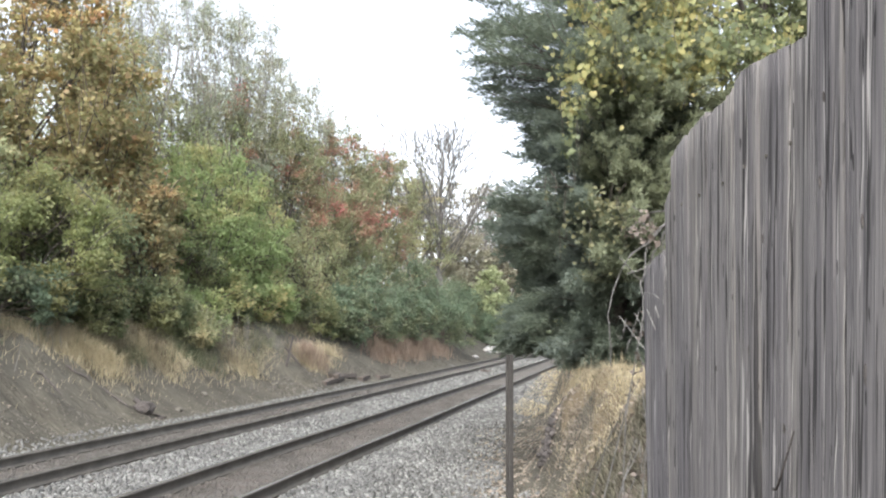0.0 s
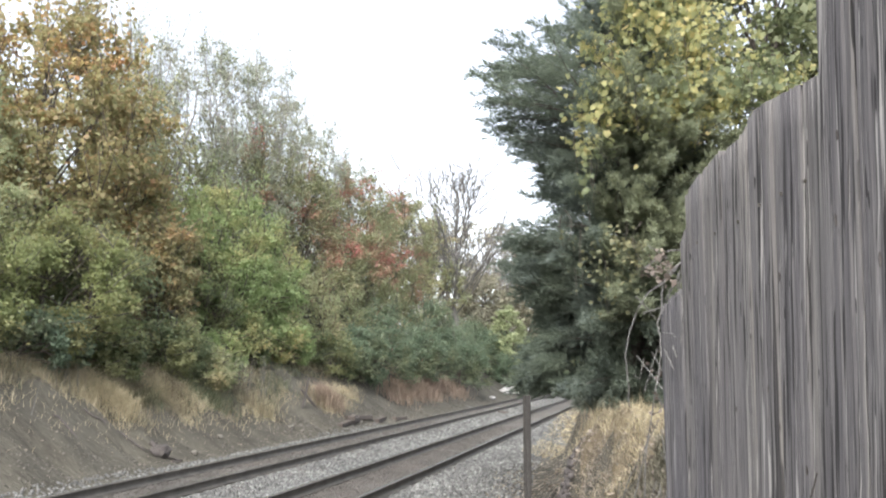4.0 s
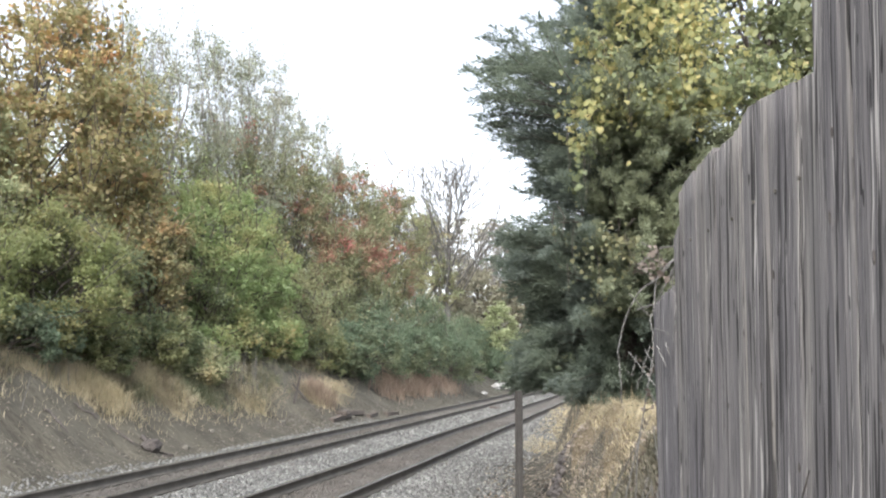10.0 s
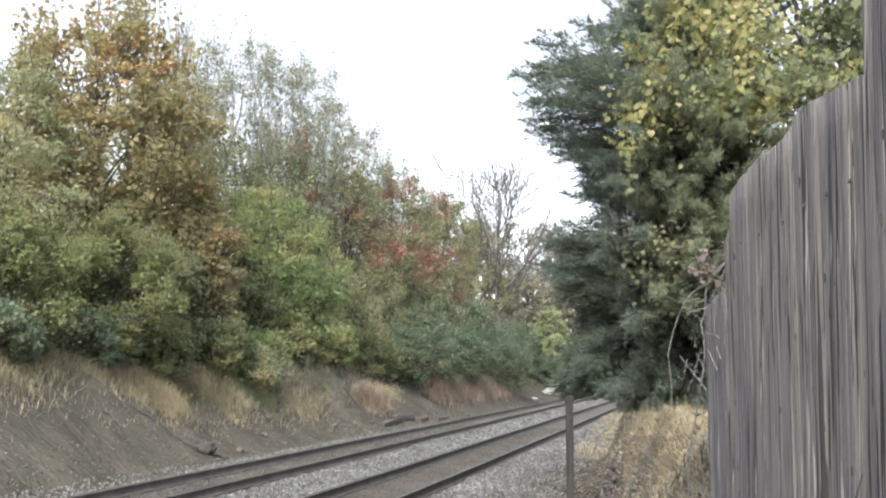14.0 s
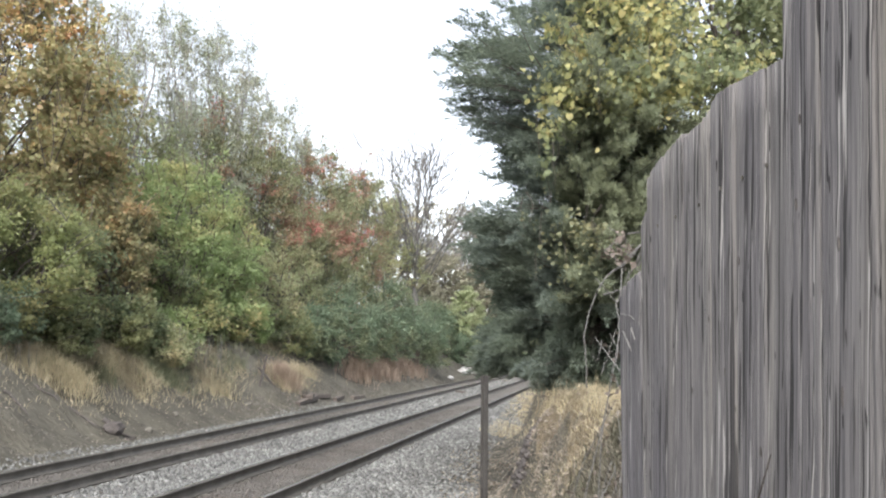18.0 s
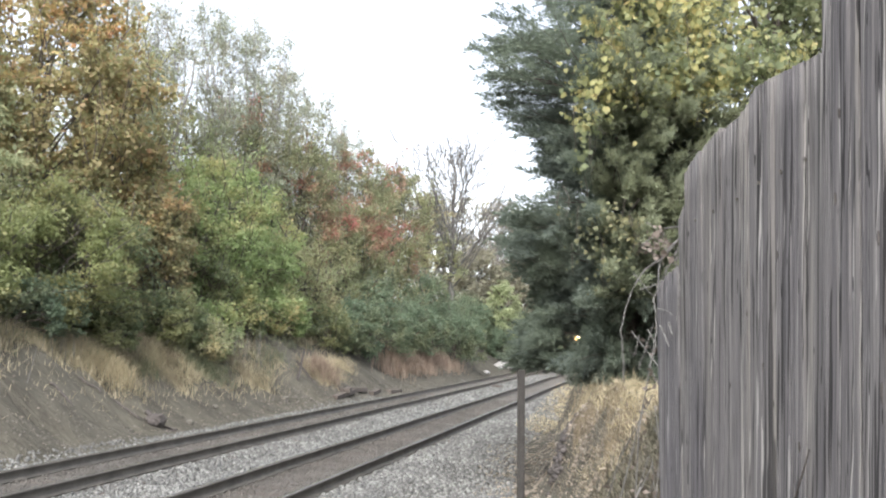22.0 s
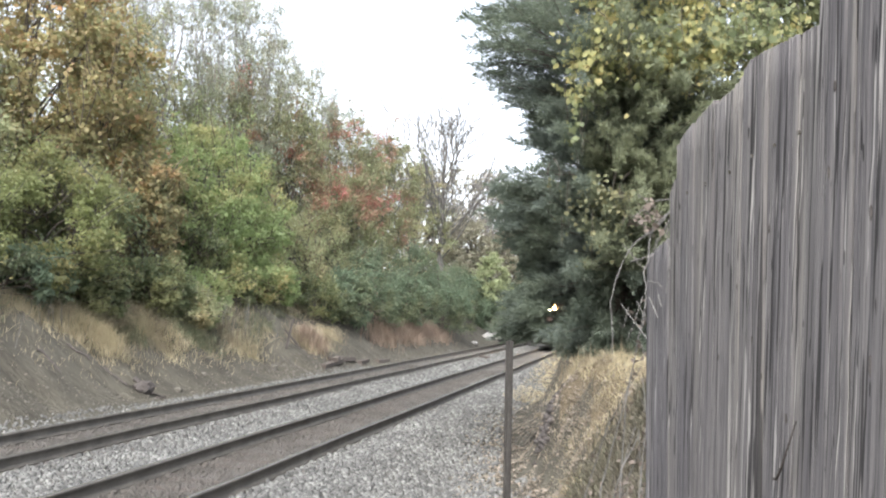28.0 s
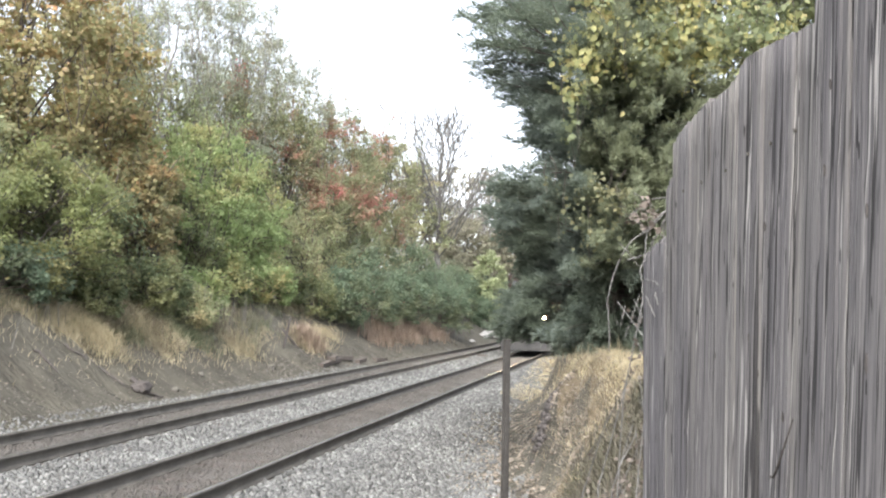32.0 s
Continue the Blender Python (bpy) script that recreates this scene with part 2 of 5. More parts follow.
BARK = rough_material("grey brown bark", [(0.2, (0.045, 0.038, 0.032)), (0.5, (0.095, 0.082, 0.070)), (0.8, (0.17, 0.15, 0.13))], 3, 30, relief=0.8, stretch=(3, 3, 0.6))
PALE_BARK = rough_material("pale grey bark", [(0.2, (0.10, 0.095, 0.088)), (0.5, (0.20, 0.19, 0.175)), (0.8, (0.33, 0.31, 0.29))], 2, 18, relief=0.6, stretch=(3, 3, 0.6))
DEAD_STEM = rough_material("dry grey brown stems", [(0.2, (0.075, 0.071, 0.068)), (0.5, (0.13, 0.125, 0.12)), (0.8, (0.21, 0.203, 0.195))], 8, 60, relief=0.3)
STEEL = rough_material("weathered dark steel post", [(0.2, (0.016, 0.015, 0.0135)), (0.5, (0.034, 0.031, 0.028)), (0.8, (0.065, 0.060, 0.054))], 5, 80, rough=0.85, relief=0.2, depth=0.003)


# ---- mesh helpers ----
def soup(name, verts, faces):
    """A mesh from arrays: verts (n, 3) and faces (m, k), all faces with k corners."""
    verts, faces = np.asarray(verts, dtype=np.float32), np.asarray(faces, dtype=np.int32)
    me = bpy.data.meshes.new(name)
    k = faces.shape[1]
    me.vertices.add(len(verts))
    me.vertices.foreach_set("co", verts.ravel())
    me.loops.add(faces.size)
    me.loops.foreach_set("vertex_index", faces.ravel())
    me.polygons.add(len(faces))
    me.polygons.foreach_set("loop_start", np.arange(0, faces.size, k, dtype=np.int32))
    me.update(calc_edges=True)
    return me


def part(name, data, mat, parent=None, label="", kind=""):
    """Link a mesh or a bmesh as one object under parent."""
    if isinstance(data, bmesh.types.BMesh):
        me = bpy.data.meshes.new(name)
        data.to_mesh(me)
        data.free()
        data = me
    if mat is not None and not data.materials:
        data.materials.append(mat)
    ob = new(name, data)
    ob.parent = parent
    if label or kind:
        tagged(ob, label, kind=kind)
    return ob


def thing(name, m, label, category, group="", kind=""):
    ob = new(name)
    ob.empty_display_size = 0.2
    ob.matrix_world = m
    return tagged(ob, label, category, group, kind)


def smooth(me):
    me.polygons.foreach_set("use_smooth", [True] * len(me.polygons))
    return me


def box(bm, x0, x1, y0, y1, z0, z1, bevel=0.0):
    r = bmesh.ops.create_cube(bm, size=1, matrix=Matrix.Translation(((x0 + x1) / 2, (y0 + y1) / 2, (z0 + z1) / 2)) @ Matrix.Diagonal((x1 - x0, y1 - y0, z1 - z0, 1)))
    if bevel:
        edges = list({e for v in r["verts"] for e in v.link_edges})
        bmesh.ops.bevel(bm, geom=edges, offset=bevel, segments=1, affect="EDGES")
    return bm


def tubes(lines, sides=5):
    """Verts and quads of tapering tubes; lines: (points (n, 3), radii (n,))."""
    vs, fs, base = [], [], 0
    ang = np.linspace(0, 2 * np.pi, sides, endpoint=False)
    for pts, rad in lines:
        pts = np.asarray(pts, float)
        d = np.gradient(pts, axis=0)
        d /= np.linalg.norm(d, axis=1, keepdims=True) + 1e-9
        ref = np.where(np.abs(d[:, 2:3]) > 0.9, np.array([[1.0, 0, 0]]), np.array([[0, 0, 1.0]]))
        a = np.cross(d, ref)
        a /= np.linalg.norm(a, axis=1, keepdims=True) + 1e-9
        b = np.cross(d, a)
        ring = pts[:, None] + np.asarray(rad)[:, None, None] * (np.cos(ang)[None, :, None] * a[:, None] + np.sin(ang)[None, :, None] * b[:, None])
        n = len(pts)
        vs.append(ring.reshape(-1, 3))
        i, j = np.meshgrid(np.arange(n - 1), np.arange(sides), indexing="ij")
        j2 = (j + 1) % sides
        fs.append(np.stack([base + i * sides + j, base + i * sides + j2, base + (i + 1) * sides + j2, base + (i + 1) * sides + j], -1).reshape(-1, 4))
        base += n * sides
    return np.concatenate(vs), np.concatenate(fs)


def unit(rng, n):
    v = rng.normal(size=(n, 3))
    return v / np.linalg.norm(v, axis=1, keepdims=True)


def leaves(rng, pts, size, slim=0.55, lean=None, vary=0.35, fold=0.15, face=None):
    """A folded four-cornered leaf at each point; lean: the way a leaf's tip tends to; face: the way its blade tends to face."""
    n = len(pts)
    t = unit(rng, n)
    if lean is not None:
        t = t * 0.8 + np.asarray(lean)
        t /= np.linalg.norm(t, axis=1, keepdims=True)
    w = np.cross(t, unit(rng, n) if face is None else face)
    w /= np.linalg.norm(w, axis=1, keepdims=True) + 1e-9
    up = np.cross(w, t)
    s = (size * (1 + vary * rng.normal(size=n)).clip(0.4, 2))[:, None]
    v = np.stack([pts - t * s * 0.5, pts + w * s * slim * 0.5 + up * s * fold, pts + t * s * 0.5, pts - w * s * slim * 0.5 + up * s * fold], 1)
    return v.reshape(-1, 3), np.arange(4 * n).reshape(-1, 4)


def broad_leaves(rng, pts, size, out):
    """Heart-shaped leaves of six corners, two faces folded at the midrib, hanging tip down and facing out."""
    n = len(pts)
    t = np.array([0, 0, -1.0]) + 0.75 * rng.normal(size=(n, 3))
    t /= np.linalg.norm(t, axis=1, keepdims=True)
    nrm = np.asarray(out) + 0.85 * rng.normal(size=(n, 3))
    w = np.cross(t, nrm)
    w /= np.linalg.norm(w, axis=1, keepdims=True) + 1e-9
    up = np.cross(w, t)
    s = (size * (1 + 0.3 * rng.normal(size=n)).clip(0.45, 1.7))[:, None]
    c = lambda a, b, h: pts + t * s * a + w * s * b + up * s * h
    v = np.stack([c(-0.35, 0, 0), c(-0.5, 0.30, 0.1), c(-0.05, 0.5, 0.14), c(0.55, 0, 0), c(-0.05, -0.5, 0.14), c(-0.5, -0.30, 0.1)], 1).reshape(-1, 3)
    i = np.arange(n)[:, None] * 6
    f = np.concatenate([i + np.array([[0, 1, 2, 3]]), i + np.array([[0, 3, 4, 5]])])
    return v, f


def lobe_points(rng, c, r, n, shell=0.35):
    """Points in a lobe, thicker towards its skin, with a ragged outline."""
    d = unit(rng, n)
    k = (1 - shell * np.abs(rng.normal(size=n))).clip(0.05, 1)
    k *= 1 + 0.12 * np.sin(d[:, 0] * 7 + c[0] * 3) * np.sin(d[:, 2] * 6 + c[2] * 2) + 0.13 * rng.normal(size=n)
    return np.asarray(c) + d * k[:, None] * np.asarray(r)


def clumped(rng, c, r, n, squash, shell):
    """A lobe built of leafy clumps that stand out of it; the points, and the way each leaf faces."""
    m = 9
    d = unit(rng, m)
    d[:, 2] = d[:, 2] * 0.8 + 0.15
    heart = np.asarray(c) + d * r * rng.uniform(0.45, 0.95, (m, 1)) * np.array([1, 1, squash])
    size = r * rng.uniform(0.28, 0.55, m)
    k = rng.integers(0, m, n)
    e = unit(rng, n)
    e[:, 2] = np.where(rng.random(n) < 0.65, np.abs(e[:, 2]), e[:, 2])
    q = (1 - shell * np.abs(rng.normal(size=n))).clip(0.1, 1.1) + 0.10 * rng.normal(size=n)
    pts = heart[k] + e * (q * size[k])[:, None] * np.array([1.1, 1.1, 0.85])
    face = e * 0.7 + np.array([0, 0, 0.55]) + rng.normal(size=(n, 3)) * 0.5
    loose = rng.random(n) < 0.2
    pts[loose] = lobe_points(rng, c, (r, r, r * squash), int(loose.sum()), 0.5)
    return pts, face


def limb_line(rng, a, b, r0, r1, n=6, sag=0.08):
    a, b = np.asarray(a, float), np.asarray(b, float)
    t = np.linspace(0, 1, n)[:, None]
    L = np.linalg.norm(b - a)
    p = a + (b - a) * t + np.sin(t * np.pi) * rng.normal(size=3) * L * sag + rng.normal(size=(n, 3)) * L * 0.012 * (t > 0)
    return p, r0 + (r1 - r0) * t[:, 0]


def leafy_tree(name, x, y, z, height, spread, leaf, mat, label, category, seed, crown_from=0.25, lobes=16, count=9000, lobe=0.34, bark=None, slim=0.6, shell=0.35, lean=None, stems=1, flat=1.0, group="", squash=1.0, skirt=0.75, sprays=0, away=(-0.55, 0.83)):
    """A tree or shrub: trunk, limbs to every lobe of the crown, and a crown of single leaves."""
    rng = np.random.default_rng(seed)
    root = thing(name, pose(x, y, z), label, category, group)
    zc, rz = height * (1 + crown_from) / 2, height * (1 - crown_from) / 2
    cs = []
    for i in range(lobes):
        f = (i + rng.random()) / lobes
        wide = (1 - ((f - 0.42) / 0.60) ** 2) ** 0.6 if f > 0.42 else skirt + (1 - skirt) * (f / 0.42)
        a, q = i * 2.39996 + rng.normal() * 0.4, 0.35 + 0.5 * rng.random() ** 0.6
        c = np.array([math.cos(a) * q * spread * wide, math.sin(a) * q * spread * flat * wide, height * (crown_from + (0.94 - crown_from) * f)])
        cs.append((c, lobe * min(spread, rz * 1.2) * (0.7 + 0.5 * rng.random()) * (0.6 + 0.4 * wide)))
    trunk, limbs = [], []
    for s in range(stems):
        off = rng.normal(size=3) * (0.25 if stems > 1 else 0.03) * spread
        top = np.array([off[0], off[1], zc + rz * 0.5])
        line = limb_line(rng, (off[0] * 0.4, off[1] * 0.4, -0.15), top, height * 0.016 / stems ** 0.5 + 0.03, 0.03, 9, 0.04)
        trunk.append(line)
        for c, r in cs[s::stems]:
            k = min(7, max(2, int(8 * max(0.1, (c[2] - r)) / height)))
            limbs.append(limb_line(rng, line[0][k], c, line[1][k] * 0.55, 0.012, 6, 0.1))
            for _ in range(4):
                limbs.append(limb_line(rng, line[0][k] * 0.3 + c * 0.7, c + unit(rng, 1)[0] * r * 0.9, 0.02, 0.006, 4, 0.1))
    part("trunk", smooth(soup("trunk", *tubes(trunk, 7))), bark or BARK, root)
    extra = []
    for _ in range(sprays):
        c, r = cs[rng.integers(lobes // 3, len(cs))]
        a = c + unit(rng, 1)[0] * r * 0.5
        tip = a + np.array([rng.normal() * 0.35, rng.normal() * 0.35, rng.uniform(1.0, 2.4) * min(1.0, height / 10)])
        line = limb_line(rng, a, tip, 0.022, 0.006, 6, 0.05)
        limbs.append(line)
        s = rng.random(46)[:, None]
        extra.append(a + (tip - a) * s + rng.normal(size=(46, 3)) * 0.16)
    part("branchwork", smooth(soup("branchwork", *tubes(limbs, 4))), bark or BARK, root, kind="stuff")
    vol = np.array([r ** 2 for _, r in cs])
    made = [clumped(rng, c, r * 1.08, int(count * w), 0.85 * squash, shell) for (c, r), w in zip(cs, vol / vol.sum())]
    pts, face = (np.concatenate([m[k] for m in made]) for k in (0, 1))
    if extra:
        pts = np.concatenate([pts, *extra])
        face = np.concatenate([face, unit(rng, len(pts) - len(face))])
    # leaves thinned to fit the camera's view: the side away from the railway is unseen
    far_side = (pts[:, 0] * away[0] + pts[:, 1] * away[1]) / spread
    keep = rng.random(len(pts)) > np.interp(far_side, [0.1, 0.5], [0.0, 0.55])
    part("crown", soup("crown", *leaves(rng, pts[keep], leaf, slim, lean, face=face[keep])), mat, root, kind="stuff")
    return root


# ---- plan: the railway runs 13.33 degrees to the right of straight ahead ----
TRACK = 13.33
ALONG = pose(0, 0, 0, 0, 0, -TRACK)
CT, ST = math.cos(radians(TRACK)), math.sin(radians(TRACK))


def to_world(u, v):
    """From lateral u (right) and distance v along the railway to world x, y."""
    return u * CT + v * ST, -u * ST + v * CT


def bank_toe(v):
    """Lateral line where the near bank meets the gravel path."""
    return np.interp(v, [-20, 0, 3, 6, 8.5, 10.5, 12, 13, 16, 19, 22, 24, 26, 32, 42, 70], [-2.0, -2.0, -1.6, -1.15, -1.2, -1.45, -1.8, -1.98, -2.45, -2.85, -3.1, -3.0, -2.9, -3.3, -4.0, -4.0])


def ground_height(u, v):
    u, v = np.asarray(u, float), np.asarray(v, float)
    wob = 0.10 * np.sin(v * 0.9 + u * 0.5) + 0.07 * np.sin(v * 2.3 - u * 1.7) + 0.05 * np.sin(v * 4.1 + u * 3.1)
    left = ((-u - 11.5 - 0.25 * np.sin(v * 0.35)) / 4.3).clip(0, 1)
    z = 2.55 * (0.65 * left + 0.35 * left * left * (3 - 2 * left)) + wob * (left > 0) * (left.clip(0, 0.3) / 0.3) * 0.9
    z = z + 0.035 * (-u - 15.8).clip(0, 30)
    z = z - 0.30 * ((u + 4.1) / 1.3).clip(0, 1) - 0.06 * np.exp(-((u + 7.58) / 0.5) ** 2)
    # rain has cut narrow gullies straight down the far bank
    for gv, gd, gw in ((13.4, 0.10, 0.3), (15.1, 0.14, 0.25), (16.6, 0.10, 0.35), (17.9, 0.15, 0.22), (19.0, 0.26, 0.24), (20.7, 0.12, 0.3), (22.4, 0.16, 0.25), (24.3, 0.12, 0.35), (26.9, 0.16, 0.3), (28.6, 0.14, 0.3), (30.3, 0.12, 0.3)):
        z = z - gd * np.exp(-((v - gv - 0.12 * np.sin(u * 3)) / gw) ** 2) * np.interp(left, [0.02, 0.15, 0.6, 0.9], [0, 1, 1, 0])
    toe = bank_toe(v)
    apron = ((u - toe + 1.1) / 1.1).clip(0, 1)
    z = z + 0.26 * apron * apron * (3 - 2 * apron) * np.interp(v, [6, 8, 13, 16], [0, 1, 1, 0])
    high = np.interp(v, [-20, 0, 5, 8, 10, 12, 16, 20, 24, 60, 200], [1.15, 1.15, 1.15, 1.4, 1.62, 1.70, 1.68, 1.65, 1.5, 1.2, 0.8])
    k = ((u - toe) / np.interp(v, [0, 4, 8, 10.5, 12, 13, 16, 20, 23, 25.5, 40], [1.9, 1.3, 1.6, 1.6, 1.05, 1.2, 2.5, 2.7, 2.5, 0.7, 0.8])).clip(0, 1)
    z = z + high * (k * k * (3 - 2 * k)) + wob * 0.5 * k + (0.05 * np.sin(v * 5.3 + u * 7.1) * np.sin(u * 4.7 - v * 2.9) + 0.05 * np.sin(v * 9.1 - u * 6.3) + 0.04 * np.sin(u * 11.0 + v * 3.3)) * (k > 0) * (v > 9) * (v < 60)
    return z


def stand(u, v):
    x, y = to_world(u, v)
    return x, y, float(ground_height(u, v))


# ground: one sheet to the horizon, finer along the railway
def build_ground():
    us = np.concatenate([[-2500, -900, -400, -200, -120, -80, -60, -45, -35, -28, -24, -21], np.arange(-19, -3.5, 0.3), np.arange(-3.5, 1.6, 0.16), [2, 3, 4.5, 6, 9, 14, 22, 35, 60, 120, 300, 900, 2500]])
    vs = np.concatenate([[-2500, -900, -300, -120, -60, -30, -15, -8, -4, -2], np.arange(0, 32, 0.2), np.arange(32, 60, 0.6), np.arange(60, 120, 2.0), [125, 140, 160, 200, 260, 400, 900, 2500]])
    U, V = np.meshgrid(us, vs, indexing="ij")
    Z = ground_height(U, V)
    verts = np.stack([U, V, Z], -1).reshape(-1, 3)
    n, m = U.shape
    i, j = np.meshgrid(np.arange(n - 1), np.arange(m - 1), indexing="ij")
    f = np.stack([i * m + j, (i + 1) * m + j, (i + 1) * m + j + 1, i * m + j + 1], -1).reshape(-1, 4)
    me = soup("ground", verts, f)
    for mat in (BALLAST, FOULED, DIRT, TURF):
        me.materials.append(mat)
    c = verts[f].mean(1)
    rng = np.random.default_rng(4)
    jit = rng.normal(size=len(c)) * 0.12
    u, v = c[:, 0] + jit, c[:, 1]
    toe = bank_toe(v)
    idx = np.where(u > toe + np.interp(v, [20, 26, 40], [0.05, -0.9, -0.5]), 3, 0)
    idx = np.where((v > 6) & (v < 24) & (u > toe - np.interp(v, [10, 12, 22], [0.15, 0.8, 0.7])) & (u < toe + 0.75 + 0.2 * np.sin(v * 3.0)), 2, idx)
    # darker earth below the fence: the shade among the weeds put into the ground colour
    idx = np.where((v > 3) & (v < 9.6) & (u > toe + 0.2), 2, idx)
    idx = np.where((v > 24) & (v < 60) & (u > toe - 0.1) & (u < toe + 0.75), 2, idx)
    idx = np.where((u < -11.2), 2, idx)
    idx = np.where((u < -15.5 + 0.4 * np.sin(v * 0.9)), 3, idx)
    for centre in (-5.725, -9.435):
        idx = np.where(np.abs(c[:, 0] - centre) < 1.05, 1, idx)
    me.polygons.foreach_set("material_index", idx.astype(np.int32))
    ob = part("ground", smooth(me), None)
    ob.matrix_world = ALONG
    return tagged(ob, "gravel railway bed between bare earth and dry grass banks", "ground", kind="structure")


build_ground()


# ---- railway tracks ----
def rail_mesh(v0, v1):
    """One rail: foot, web and head along the track; the running surface is worn bright."""
    prof = [(-0.075, 0), (-0.075, 0.012), (-0.015, 0.03), (-0.010, 0.045), (-0.010, 0.125), (-0.034, 0.142), (-0.037, 0.172), (-0.028, 0.185), (0.028, 0.185), (0.037, 0.172), (0.034, 0.142), (0.010, 0.125), (0.010, 0.045), (0.015, 0.03), (0.075, 0.012), (0.075, 0)]
    vs = np.concatenate([np.arange(v0, 60, 2.0), np.arange(60, v1 + 1, 10.0)])
    k = len(prof)
    verts = np.array([[px + 0.006 * math.sin(v * 0.8), v, pz + 0.015 + 0.004 * math.sin(v * 0.55)] for v in vs for px, pz in prof])
    faces = [[i * k + j, i * k + (j + 1) % k, (i + 1) * k + (j + 1) % k, (i + 1) * k + j] for i in range(len(vs) - 1) for j in range(k)]
    me = soup("rail", verts, faces)
    me.materials.append(RUST)
    me.materials.append(RAIL_TOP)
    me.polygons.foreach_set("material_index", [1 if f % k in (7,) else 0 for f in range(len(faces))])
    return me


def build_tracks():
    rail = rail_mesh(-30, 300)
    rng = random.Random(5)
    bm = bmesh.new()
    box(bm, -1.28, 1.28, -0.115, 0.115, -0.15, 0.018, 0.012)
    tie = bpy.data.meshes.new("tie")
    bm.to_mesh(tie)
    bm.free()
    tie.materials.append(TIE)
    bm = bmesh.new()
    box(bm, -0.10, 0.10, -0.09, 0.09, 0.0, 0.022, 0.006)
    box(bm, -0.105, -0.08, -0.05, 0.05, 0.0, 0.045, 0.005)
    box(bm, 0.08, 0.105, -0.05, 0.05, 0.0, 0.045, 0.005)
    plate = bpy.data.meshes.new("tie_plate")
    bm.to_mesh(plate)
    bm.free()
    plate.materials.append(RUST)
    for centre, side in ((-5.725, "near the gravel path"), (-9.435, "below the earth bank")):
        x, y = to_world(centre, 0)
        root = thing("railway_track", pose(x, y, 0, 0, 0, -TRACK), "rusted steel rails on dark timber ties, " + side, "railway track", "tracks side by side")
        for s in (-0.755, 0.755):
            ob = part("rail", rail, None, root)
            ob.location = (s, 0, 0)
        v = -4.0
        while v < 62:
            t = part("tie", tie, None, root)
            t.location = (rng.uniform(-0.05, 0.05), v, rng.uniform(-0.035, -0.012))
            t.rotation_euler = (0, 0, radians(rng.uniform(-1.2, 1.2)))
            if 6 < v < 36:
                for s in (-0.755, 0.755):
                    p = part("tie_plate", plate, None, t)
                    p.location = (s, 0, 0.008)
            v += 0.53 + rng.uniform(-0.03, 0.03)


build_tracks()


def build_stones():
    """Loose crushed stone over the bed, thickest beside the near track and between the tracks."""
    rng = np.random.default_rng(11)
    cube = np.array([[x, y, z] for x in (-1, 1) for y in (-1, 1) for z in (-1, 1)], float)
    quads = np.array([[0, 1, 3, 2], [4, 6, 7, 5], [0, 4, 5, 1], [2, 3, 7, 6], [1, 5, 7, 3]])

    def patch(u0, u1, v0, v1, n, size):
        u, v = rng.uniform(u0, u1, n), v0 + (v1 - v0) * rng.random(n) ** 1.5
        keep = u < bank_toe(v) + np.where(v < 11.5, 0.3, -0.9) * rng.random(n)
        u, v = u[keep], v[keep]
        n = len(u)
        z = ground_height(u, v)
        p = np.stack([u, v, z + size * 0.25], -1)
        s = size * rng.uniform(0.45, 1.25, n)[:, None, None] * rng.uniform(0.55, 1.0, (n, 1, 3)) * 0.5
        shape = cube[None] * s * rng.uniform(0.6, 1.1, (n, 8, 3))
        a = rng.uniform(0, 6.28, n)
        b = rng.uniform(-0.6, 0.6, n)
        ca, sa, cb, sb = np.cos(a)[:, None], np.sin(a)[:, None], np.cos(b)[:, None], np.sin(b)[:, None]
        x, y, zz = shape[..., 0], shape[..., 1], shape[..., 2]
        y, zz = y * cb - zz * sb, y * sb + zz * cb
        x, y = x * ca - y * sa, x * sa + y * ca
        return p[:, None] + np.stack([x, y, zz], -1)

    for name, spots, mat, label in (
        ("ballast_stones", [(-4.85, -1.9, 8, 30, 19000, 0.068), (-2.2, -1.0, 8.5, 11.5, 1100, 0.065), (-4.75, -2.6, 28, 58, 4500, 0.10), (-8.5, -6.65, 7, 26, 9500, 0.062), (-8.5, -6.65, 24, 62, 3500, 0.10), (-11.6, -10.4, 9, 34, 4000, 0.06)], STONE, "loose crushed grey ballast stones beside the rails"),
        ("fouled_stones", [(-6.4, -5.05, 8, 34, 4500, 0.05), (-10.1, -8.75, 9, 36, 3500, 0.05)], FOULED, "dirty ballast stones lying between the rails"),
        ("bank_rubble", [(-12.5, -11.3, 9, 42, 1500, 0.05), (-12.6, -11.4, 26, 60, 900, 0.09)], RUBBLE, "scattered stones at the foot of the earth bank"),
    ):
        c = np.concatenate([patch(*s) for s in spots])
        n = len(c)
        f = (np.arange(n)[:, None, None] * 8 + quads[None]).reshape(-1, 4)
        ob = part(name, soup(name, c.reshape(-1, 3), f), mat)
        ob.matrix_world = ALONG
        tagged(ob, label, "gravel", kind="stuff")


build_stones()


